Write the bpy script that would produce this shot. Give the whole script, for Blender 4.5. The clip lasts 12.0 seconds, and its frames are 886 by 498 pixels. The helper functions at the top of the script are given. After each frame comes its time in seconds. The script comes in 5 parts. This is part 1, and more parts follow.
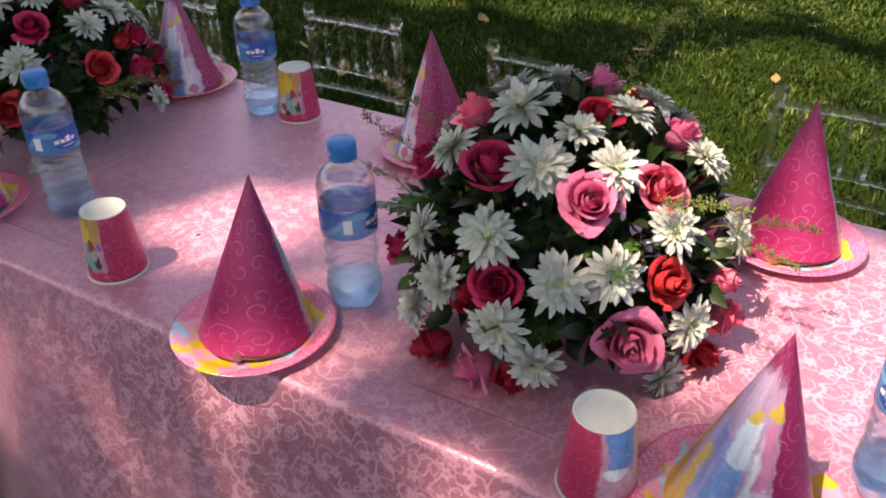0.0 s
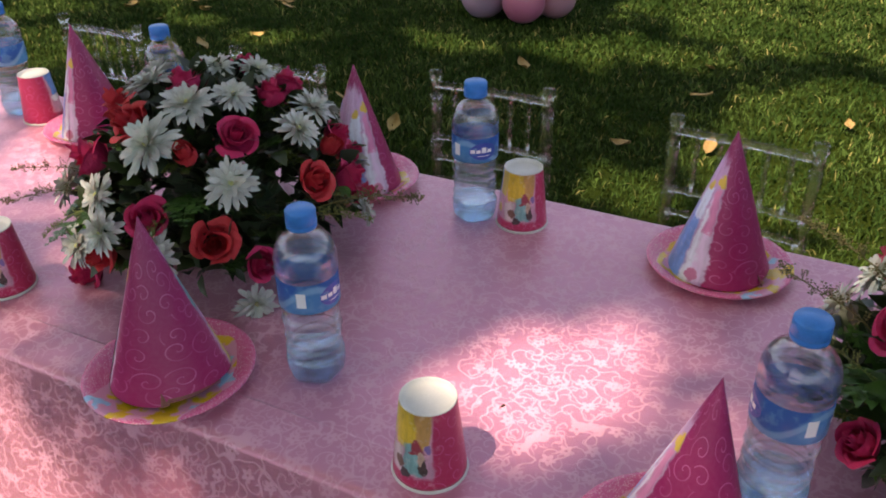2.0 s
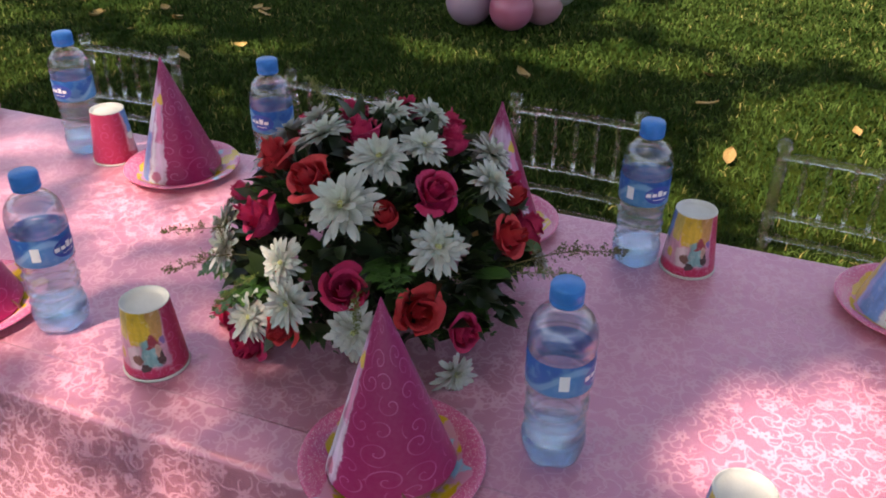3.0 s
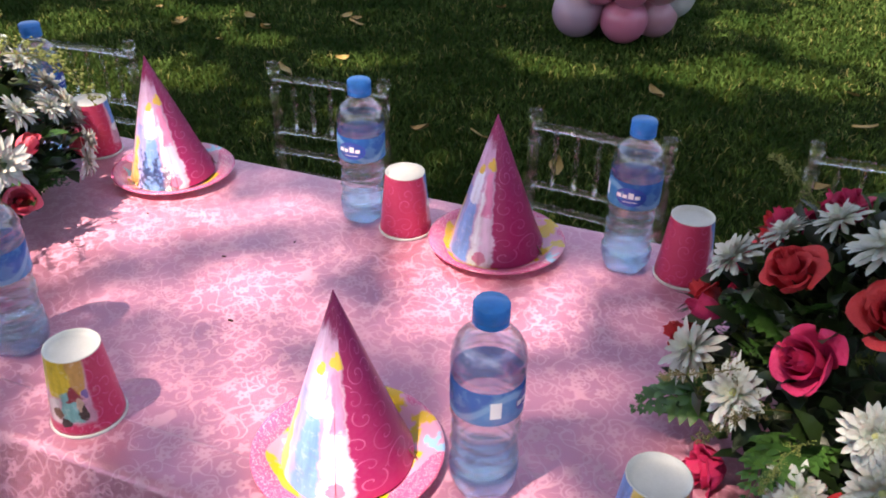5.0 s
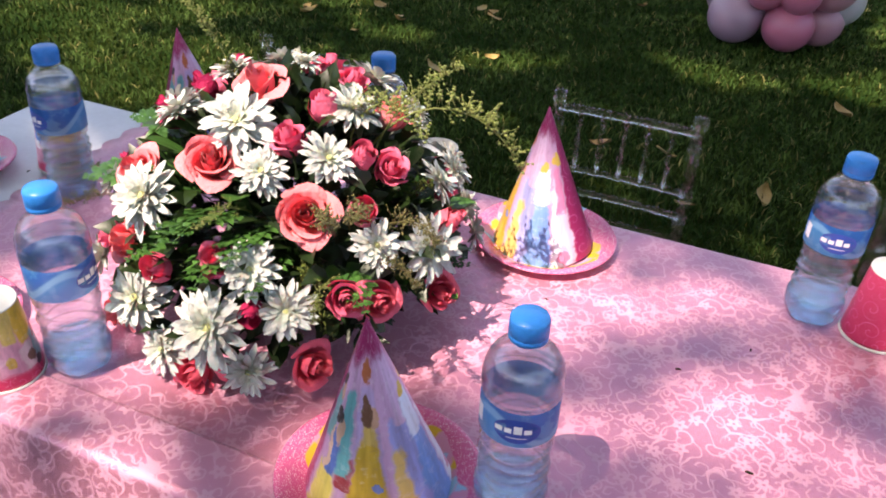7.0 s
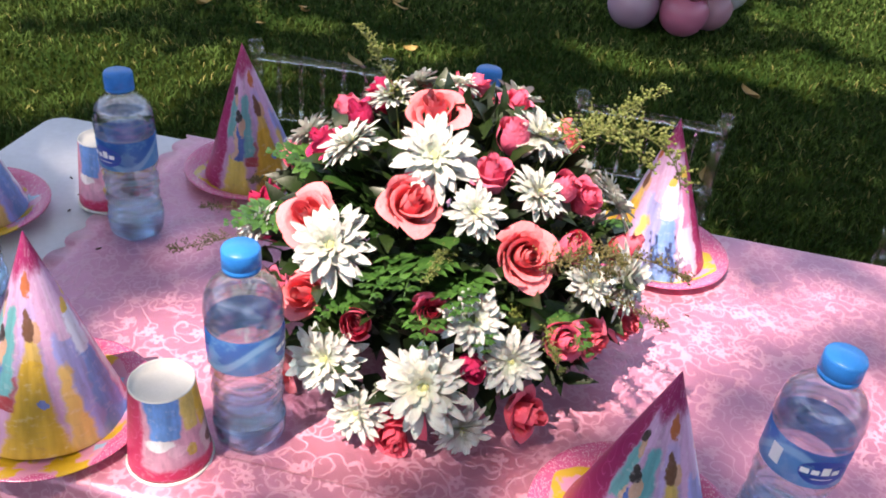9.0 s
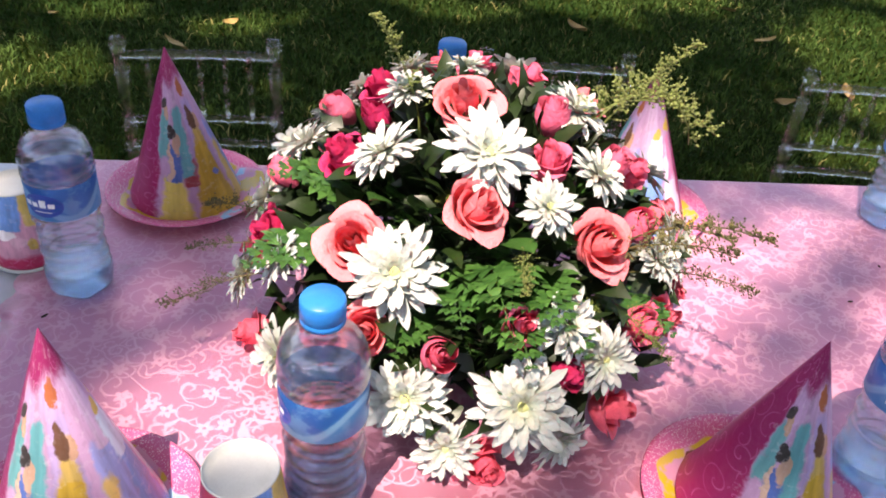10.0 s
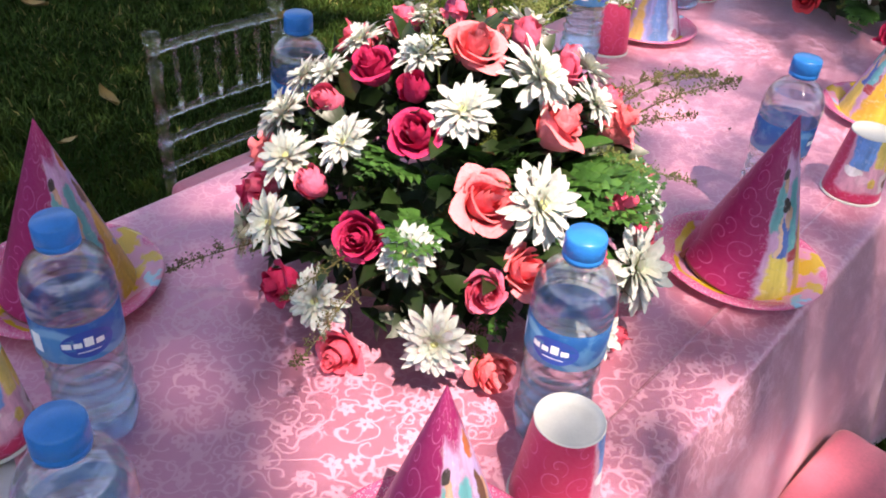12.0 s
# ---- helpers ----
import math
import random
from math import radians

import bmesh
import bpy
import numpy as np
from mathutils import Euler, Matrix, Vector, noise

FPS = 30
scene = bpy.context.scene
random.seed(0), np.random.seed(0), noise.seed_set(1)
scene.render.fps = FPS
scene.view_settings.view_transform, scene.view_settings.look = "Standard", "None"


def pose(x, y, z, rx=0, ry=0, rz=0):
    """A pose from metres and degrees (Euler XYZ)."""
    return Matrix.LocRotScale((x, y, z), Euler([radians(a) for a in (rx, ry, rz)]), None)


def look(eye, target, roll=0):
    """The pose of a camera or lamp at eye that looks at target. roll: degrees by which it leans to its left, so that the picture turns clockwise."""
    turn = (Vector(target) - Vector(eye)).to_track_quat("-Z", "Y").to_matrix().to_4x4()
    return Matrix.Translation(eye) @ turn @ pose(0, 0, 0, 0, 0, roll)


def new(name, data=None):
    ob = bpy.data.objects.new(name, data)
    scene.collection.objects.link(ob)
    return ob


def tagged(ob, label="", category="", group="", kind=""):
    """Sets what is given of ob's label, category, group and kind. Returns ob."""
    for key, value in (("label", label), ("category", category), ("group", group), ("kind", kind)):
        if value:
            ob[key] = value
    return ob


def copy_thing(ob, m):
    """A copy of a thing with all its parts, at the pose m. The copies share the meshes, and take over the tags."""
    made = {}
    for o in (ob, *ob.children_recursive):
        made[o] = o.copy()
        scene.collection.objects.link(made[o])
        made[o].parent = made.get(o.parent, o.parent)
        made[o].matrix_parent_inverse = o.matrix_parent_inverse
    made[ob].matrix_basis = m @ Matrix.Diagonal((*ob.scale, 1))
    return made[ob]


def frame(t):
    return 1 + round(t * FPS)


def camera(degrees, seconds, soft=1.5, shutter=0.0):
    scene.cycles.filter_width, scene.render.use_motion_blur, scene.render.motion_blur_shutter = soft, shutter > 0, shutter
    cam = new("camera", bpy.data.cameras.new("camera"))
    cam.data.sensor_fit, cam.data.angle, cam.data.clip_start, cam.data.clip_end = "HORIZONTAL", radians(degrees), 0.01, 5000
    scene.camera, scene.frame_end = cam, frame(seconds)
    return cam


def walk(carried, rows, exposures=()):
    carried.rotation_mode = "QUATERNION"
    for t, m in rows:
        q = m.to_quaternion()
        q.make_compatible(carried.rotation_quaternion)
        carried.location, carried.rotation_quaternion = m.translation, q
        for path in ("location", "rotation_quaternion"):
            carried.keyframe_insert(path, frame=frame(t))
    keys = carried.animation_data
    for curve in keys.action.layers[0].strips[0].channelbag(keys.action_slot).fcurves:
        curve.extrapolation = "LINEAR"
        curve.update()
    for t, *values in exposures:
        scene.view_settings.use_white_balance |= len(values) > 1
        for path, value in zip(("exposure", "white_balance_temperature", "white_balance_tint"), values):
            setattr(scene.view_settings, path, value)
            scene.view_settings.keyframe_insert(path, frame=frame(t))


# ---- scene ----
cam = camera(55.2, 12.0, 1.9)
PATH = [
    (0, (1.651, -0.805, 1.28), (0.762, 0.622, 0.197), -1.5),
    (0.5, (1.53, -0.86, 1.31), (0.689, 0.635, 0.283), -1.3),
    (1, (1.398, -0.853, 1.309), (0.583, 0.658, 0.284), -0.7),
    (1.5, (1.234, -0.804, 1.298), (0.437, 0.708, 0.259), -1.7),
    (2, (1.092, -0.783, 1.294), (0.317, 0.739, 0.253), -0.8),
    (2.5, (0.933, -0.806, 1.312), (0.248, 0.752, 0.261), -0.3),
    (2.7, (0.852, -0.822, 1.317), (0.217, 0.761, 0.273), -0.2),
    (4.3, (0.372, -0.735, 1.275), (-0.246, 0.852, 0.226), 1.8),
    (4.5, (0.312, -0.733, 1.282), (-0.317, 0.844, 0.225), 1.5),
    (5, (0.145, -0.739, 1.29), (-0.464, 0.85, 0.239), 0.9),
    (5.5, (-0.015, -0.753, 1.294), (-0.63, 0.846, 0.263), 1.1),
    (6, (-0.143, -0.753, 1.288), (-0.782, 0.835, 0.253), 1.5),
    (6.5, (-0.312, -0.718, 1.274), (-0.945, 0.846, 0.2), 1.3),
    (7, (-0.463, -0.696, 1.28), (-1.095, 0.854, 0.185), 2.8),
    (7.5, (-0.61, -0.711, 1.269), (-1.184, 0.853, 0.162), 3.5),
    (7.7, (-0.664, -0.740, 1.283), (-1.192, 0.840, 0.175), 3.9),
    (9.3, (-0.872, -0.729, 1.261), (-1.032, 0.93, 0.157), 4.9),
    (9.5, (-0.922, -0.703, 1.25), (-0.979, 0.959, 0.137), 3.9),
    (10, (-1.045, -0.661, 1.246), (-0.869, 0.962, 0.091), 5.1),
    (10.5, (-1.169, -0.648, 1.249), (-0.733, 0.937, 0.11), 4.4),
    (11, (-1.332, -0.629, 1.264), (-0.572, 0.849, 0.15), 4.6),
    (11.5, (-1.452, -0.574, 1.255), (-0.432, 0.739, 0.143), 5.8),
    (12, (-1.552, -0.45, 1.235), (-0.291, 0.563, 0.059), 4.9),
]
EXPOSURES = [(0.0, 1.42, 9600, 20), (2.6, 1.40, 9400, 20), (4.4, 1.54, 8500, 21), (12.0, 1.49, 8100, 21)]
walk(cam, [(t, look(eye, target, roll)) for t, eye, target, roll in PATH], EXPOSURES)

# ---- light ----
SUN_WAY = Vector((-0.254, -0.466, 1.0))  # towards the sun
world = bpy.data.worlds.new("sky")
scene.world = world
world.use_nodes = True
_wn = world.node_tree.nodes
_sky = _wn.new("ShaderNodeTexSky")
_sky.sky_type = "NISHITA"
_sky.sun_disc = False
_sky.sun_elevation, _sky.sun_rotation = radians(62.0), radians(209.0)
world.node_tree.links.new(_sky.outputs[0], _wn["Background"].inputs["Color"])
_wn["Background"].inputs["Strength"].default_value = 0.15
_sun = bpy.data.lights.new("sun", "SUN")
_sun.energy, _sun.angle, _sun.color = 3.45, radians(0.53), (1.0, 0.975, 0.94)
new("sun", _sun).matrix_world = look(SUN_WAY * 20, (0, 0, 0))

TOP = 0.6636  # height of the cloth on the table


# ---- node helpers ----
class Mat:
    """A node material: methods add nodes and return their output sockets."""

    def __init__(self, name):
        self.m = bpy.data.materials.new(name)
        self.m.use_nodes = True
        self.nt = self.m.node_tree
        self.bsdf = self.nt.nodes["Principled BSDF"]

    def put(self, socket, value):
        if isinstance(value, bpy.types.NodeSocket):
            self.nt.links.new(value, socket)
        elif isinstance(value, (tuple, list)) and len(value) == 3 and socket.type == "RGBA":
            socket.default_value = (*value, 1.0)
        else:
            socket.default_value = value

    def node(self, kind, **props):
        n = self.nt.nodes.new(kind)
        if "operation" in props:
            n.operation = props["operation"]
        if "data_type" in props:
            n.data_type = props["data_type"]
        if "interpolation_type" in props:
            n.interpolation_type = props["interpolation_type"]
        if "voronoi_dimensions" in props:
            n.voronoi_dimensions = props["voronoi_dimensions"]
        if "feature" in props:
            n.feature = props["feature"]
        return n

    def math(self, op, a, b=0.0, c=0.0):
        n = self.node("ShaderNodeMath", operation=op)
        self.put(n.inputs[0], a), self.put(n.inputs[1], b), self.put(n.inputs[2], c)
        return n.outputs[0]

    def vmath(self, op, a, b=(0, 0, 0)):
        n = self.node("ShaderNodeVectorMath", operation=op)
        self.put(n.inputs[0], a), self.put(n.inputs[1], b)
        return n.outputs["Value"] if op in ("LENGTH", "DOT_PRODUCT", "DISTANCE") else n.outputs[0]

    def mix(self, fac, a, b):
        n = self.node("ShaderNodeMix", data_type="RGBA")
        self.put(n.inputs[0], fac), self.put(n.inputs[6], a), self.put(n.inputs[7], b)
        return n.outputs[2]

    def step(self, value, lo, hi):
        """0 below lo, 1 above hi, smooth between (hi may be the smaller)."""
        n = self.node("ShaderNodeMapRange", interpolation_type="SMOOTHSTEP")
        n.inputs[0].default_value = 0
        self.put(n.inputs[0], value)
        if lo <= hi:
            n.inputs[1].default_value, n.inputs[2].default_value = lo, hi
        else:
            n.inputs[1].default_value, n.inputs[2].default_value = hi, lo
            n.inputs[3].default_value, n.inputs[4].default_value = 1.0, 0.0
        return n.outputs[0]

    def noise(self, vec, scale, detail=3.0, rough=0.55, colour=False):
        n = self.node("ShaderNodeTexNoise")
        self.put(n.inputs["Vector"], vec)
        n.inputs["Scale"].default_value, n.inputs["Detail"].default_value, n.inputs["Roughness"].default_value = scale, detail, rough
        return n.outputs[1 if colour else 0]

    def coords(self, which="Object"):
        return self.node("ShaderNodeTexCoord").outputs[which]

    def split(self, vec):
        n = self.node("ShaderNodeSeparateXYZ")
        self.put(n.inputs[0], vec)
        return n.outputs[0], n.outputs[1], n.outputs[2]

    def join(self, x, y, z=0.0):
        n = self.node("ShaderNodeCombineXYZ")
        self.put(n.inputs[0], x), self.put(n.inputs[1], y), self.put(n.inputs[2], z)
        return n.outputs[0]

    def bump(self, height, strength=0.3, distance=0.002):
        n = self.node("ShaderNodeBump")
        n.inputs["Strength"].default_value, n.inputs["Distance"].default_value = strength, distance
        self.put(n.inputs["Height"], height)
        self.put(self.bsdf.inputs["Normal"], n.outputs[0])

    def random(self):
        return self.node("ShaderNodeObjectInfo").outputs["Random"]

    def island(self):
        return self.node("ShaderNodeNewGeometry").outputs["Random Per Island"]

    def shade(self, colour, rough=0.5, metal=0.0, **more):
        self.put(self.bsdf.inputs["Base Color"], colour)
        self.put(self.bsdf.inputs["Roughness"], rough)
        self.put(self.bsdf.inputs["Metallic"], metal)
        for k, v in more.items():
            self.put(self.bsdf.inputs[k.replace("_", " ")], v)
        return self.m

    def curls(self, vec, scale, turns=3.0, width=0.16):
        """A mask of spiral scrolls, one to each cell of a scattered grid."""
        v = self.node("ShaderNodeTexVoronoi", voronoi_dimensions="2D")
        self.put(v.inputs["Vector"], vec)
        v.inputs["Scale"].default_value, v.inputs["Randomness"].default_value = scale, 0.75
        x, y, _ = self.split(self.vmath("SUBTRACT", vec, v.outputs["Position"]))
        r = self.math("MULTIPLY", v.outputs["Distance"], turns)
        red, green, _ = self.split(v.outputs["Color"])
        hand = self.math("SUBTRACT", self.math("MULTIPLY", self.math("GREATER_THAN", red, 0.5), 2.0), 1.0)
        turn = self.math("MULTIPLY", self.math("DIVIDE", self.math("ARCTAN2", y, x), 2 * math.pi), hand)
        phase = self.math("FRACT", self.math("ADD", self.math("ADD", turn, r), self.math("ADD", green, 4.0)))
        line = self.math("ABSOLUTE", self.math("SUBTRACT", phase, 0.5))
        near = self.step(v.outputs["Distance"], 0.62, 0.5)
        return self.math("MULTIPLY", self.step(line, width + 0.05, width - 0.05), near)

    def dots(self, vec, scale, size=0.28):
        v = self.node("ShaderNodeTexVoronoi", voronoi_dimensions="2D")
        self.put(v.inputs["Vector"], vec)
        v.inputs["Scale"].default_value = scale
        return self.step(v.outputs["Distance"], size * 1.2, size * 0.8)

    def blob(self, u, h, u0, h0, ru, rh, soft=0.14):
        """A soft-edged oval round (u0, h0)."""
        a = self.math("POWER", self.math("ABSOLUTE", self.math("DIVIDE", self.math("SUBTRACT", u, u0), ru)), 2.0)
        b = self.math("POWER", self.math("ABSOLUTE", self.math("DIVIDE", self.math("SUBTRACT", h, h0), rh)), 2.0)
        return self.step(self.math("ADD", a, b), 1.0 + soft, 1.0 - soft)


# ---- materials ----
def damask(name, ground, scroll):
    """Satin ground that gleams, with a matt woven pattern of meandering stems, scrolls and small five-petalled flowers."""
    m = Mat(name)
    uv = m.coords("UV")
    bent = m.vmath("ADD", uv, m.vmath("MULTIPLY", m.noise(uv, 60.0, 2.0, 0.5, True), (0.010, 0.010, 0)))
    curl = m.curls(bent, 38.0, 1.9, 0.066)
    small = m.curls(m.vmath("ADD", bent, (0.37, 0.71, 0.0)), 70.0, 1.4, 0.10)
    stem = m.step(m.math("ABSOLUTE", m.math("SUBTRACT", m.noise(uv, 33.0, 0.6), 0.5)), 0.022, 0.010)
    v = m.node("ShaderNodeTexVoronoi", voronoi_dimensions="2D")
    m.put(v.inputs["Vector"], uv)
    v.inputs["Scale"].default_value, v.inputs["Randomness"].default_value = 28.0, 0.85
    x, y, _ = m.split(m.vmath("SUBTRACT", uv, v.outputs["Position"]))
    lobes = m.math("MULTIPLY", m.math("COSINE", m.math("MULTIPLY", m.math("ARCTAN2", y, x), 5.0)), 0.055)
    edge = m.math("SUBTRACT", v.outputs["Distance"], lobes)
    bloom = m.math("MULTIPLY", m.step(edge, 0.205, 0.17), m.step(v.outputs["Distance"], 0.035, 0.06))
    gapped = m.step(m.noise(uv, 17.0, 1.0), 0.46, 0.54)
    mask = m.math("MAXIMUM", m.math("MAXIMUM", curl, stem), m.math("MAXIMUM", bloom, m.math("MULTIPLY", small, gapped)))
    thread = m.noise(m.vmath("MULTIPLY", uv, (1.0, 6.0, 1.0)), 420.0, 2.0)
    soil = m.noise(uv, 3.2, 4.0)
    base = m.mix(m.step(soil, 0.3, 0.75), ground, tuple(c * 0.90 for c in ground))
    worn = m.math("ADD", 0.21, m.math("MULTIPLY", m.step(m.noise(uv, 7.0, 2.0), 0.3, 0.7), 0.20))
    colour = m.mix(m.math("MULTIPLY", mask, worn), base, scroll)
    colour = m.mix(m.math("MULTIPLY", thread, 0.14), colour, tuple(min(1.0, c * 1.2) for c in scroll))
    rough = m.math("ADD", m.math("MULTIPLY", mask, 0.20), 0.36)
    satin = m.math("MULTIPLY", m.math("SUBTRACT", 1.0, mask), 0.43)
    wave = m.math("ADD", m.math("MULTIPLY", m.noise(uv, 20.0, 3.0), 2.6), m.math("ADD", m.math("MULTIPLY", mask, 0.30), m.math("MULTIPLY", thread, 0.22)))
    m.bump(wave, 0.32, 0.0012)
    return m.shade(colour, rough, satin, Sheen_Weight=0.6, Sheen_Roughness=0.4, Sheen_Tint=(1.0, 0.80, 0.92), Specular_IOR_Level=1.0)


def plain(name, colour, rough=0.5, vary=0.12, scale=30.0, relief=0.0, metal=0.0, **more):
    m = Mat(name)
    at = m.coords()
    n = m.math("ADD", m.math("MULTIPLY", m.noise(at, scale, 4.0), 0.6), m.math("MULTIPLY", m.noise(at, scale * 9.0, 2.0), 0.4))
    c = m.mix(m.step(n, 0.3, 0.7), tuple(v * (1 - vary) for v in colour), tuple(min(1.0, v * (1 + vary)) for v in colour))
    if relief:
        m.bump(n, relief, 0.002)
    return m.shade(c, rough, metal, **more)


def petal_colour(name, inner, outer, rough=0.55, size=1.0, soft=0.25):
    """Petals: paler or darker from the heart outwards, and from flower to flower."""
    m = Mat(name)
    at = m.coords()
    r = m.math("DIVIDE", m.vmath("LENGTH", at), size)
    c = m.mix(m.step(r, 0.25, 1.15), inner, outer)
    v = m.math("ADD", m.math("MULTIPLY", m.random(), 0.6), m.math("MULTIPLY", m.noise(at, 3.5, 3.0), 0.4))
    c = m.mix(m.math("MULTIPLY", v, 0.4), c, tuple(x * 0.7 for x in outer))
    e = m.math("MULTIPLY", m.island(), 0.25)
    c = m.mix(e, c, tuple(min(1.0, x * 1.35 + 0.03) for x in outer))
    m.bump(m.noise(at, 6.0, 3.0), 0.25, 0.02)
    return m.shade(c, rough, 0.0, Subsurface_Weight=soft, Subsurface_Radius=(0.012, 0.006, 0.006), Subsurface_Scale=0.5, Specular_IOR_Level=0.2)


def printed_paper(name, tall, low, high, ground, figure):
    """Glossy printed paper, fine scrolls on one side and a painted pattern on the other. tall: height; low, high: radii; ground: colour at the foot and top."""
    m = Mat(name)
    x, y, z = m.split(m.coords())
    u = m.math("SUBTRACT", 0.5, m.math("DIVIDE", m.math("ARCTAN2", y, x), 2 * math.pi))
    h = m.math("DIVIDE", z, tall)
    flat = m.join(m.math("MULTIPLY", u, 2 * math.pi * (low + high) / 2), z)
    near = m.math("ADD", m.math("SUBTRACT", m.noise(flat, 75.0, 3.0, 0.6), 0.5), m.math("MULTIPLY", m.math("SUBTRACT", m.noise(m.vmath("ADD", flat, (1.3, 4.0, 0.0)), 24.0, 1.0), 0.5), 0.7))
    far = m.math("ADD", m.math("SUBTRACT", m.noise(m.vmath("ADD", flat, (5.0, 2.0, 0.0)), 66.0, 3.0, 0.6), 0.5), m.math("SUBTRACT", m.noise(m.vmath("ADD", flat, (8.0, 3.0, 0.0)), 28.0, 1.0), 0.5))
    uw, hw = m.math("ADD", u, m.math("MULTIPLY", near, 0.050)), m.math("ADD", h, m.math("MULTIPLY", far, 0.14))
    base = m.mix(m.step(h, 0.0, 0.9), *ground)
    base = m.mix(m.math("MULTIPLY", m.noise(flat, 22.0, 2.0), 0.22), base, tuple(v * 0.55 for v in ground[0]))
    curl = m.curls(flat, 44.0, 2.5, 0.050)
    curl = m.math("MULTIPLY", curl, m.math("ADD", 0.35, m.math("MULTIPLY", m.step(m.noise(flat, 38.0, 1.0), 0.35, 0.62), 0.65)))
    c = m.mix(m.math("MULTIPLY", curl, 0.46), base, (0.84, 0.26, 0.52))
    folds = m.noise(m.join(m.math("MULTIPLY", u, 18.0), m.math("MULTIPLY", h, 2.4)), 1.0, 3.0, 0.6)
    for mask, colour in figure(m, uw, hw):
        deep = m.mix(m.step(folds, 0.30, 0.66), tuple(v * 0.74 for v in colour), tuple(min(1.0, v * 1.15 + 0.01) for v in colour))
        c = m.mix(mask, c, deep)
    ink = m.step(m.noise(flat, 150.0, 2.0, 0.6), 0.58, 0.68)
    shown = m.math("MULTIPLY", ink, m.math("MULTIPLY", m.step(u, 0.44, 0.5), 0.16))
    c = m.mix(shown, c, (0.22, 0.09, 0.12))
    pale = m.math("MULTIPLY", m.step(m.noise(flat, 120.0, 3.0, 0.6), 0.56, 0.66), m.math("MULTIPLY", m.step(u, 0.44, 0.5), 0.14))
    c = m.mix(pale, c, (0.90, 0.82, 0.86))
    grain = m.noise(flat, 240.0, 3.0)
    c = m.mix(m.math("MULTIPLY", grain, 0.05), c, (0.9, 0.85, 0.9))
    m.bump(m.noise(m.coords(), 34.0, 2.0), 0.12, 0.004)
    return m.shade(c, m.math("ADD", 0.26, m.math("MULTIPLY", grain, 0.12)), 0.0, Specular_IOR_Level=0.28)


def bell(m, u, h, u0, h0, h1, w0, w1):
    """A flared block from h0 up to h1, half as wide as w0 at its foot and w1 at its top."""
    k = m.math("DIVIDE", m.math("SUBTRACT", h, h0), h1 - h0)
    k2 = m.math("POWER", m.math("MAXIMUM", k, 0.0), 0.7)
    half = m.math("ADD", w0, m.math("MULTIPLY", k2, w1 - w0))
    side = m.step(m.math("SUBTRACT", m.math("ABSOLUTE", m.math("SUBTRACT", u, u0)), half), 0.010, -0.008)
    return m.math("MULTIPLY", side, m.math("MULTIPLY", m.step(k, -0.05, 0.03), m.step(k, 1.04, 0.94)))


def painted(m, u, h, zone, bells, ovals):
    """Blocks of colour inside a zone. bells: u, foot, top, half-widths, colour; ovals: u, h, radii, colour."""
    out = [(m.math("MULTIPLY", bell(m, u, h, *b[:5]), zone), b[5]) for b in bells]
    return out + [(m.math("MULTIPLY", m.blob(u, h, *o[:4], 0.25), zone), o[4]) for o in ovals]


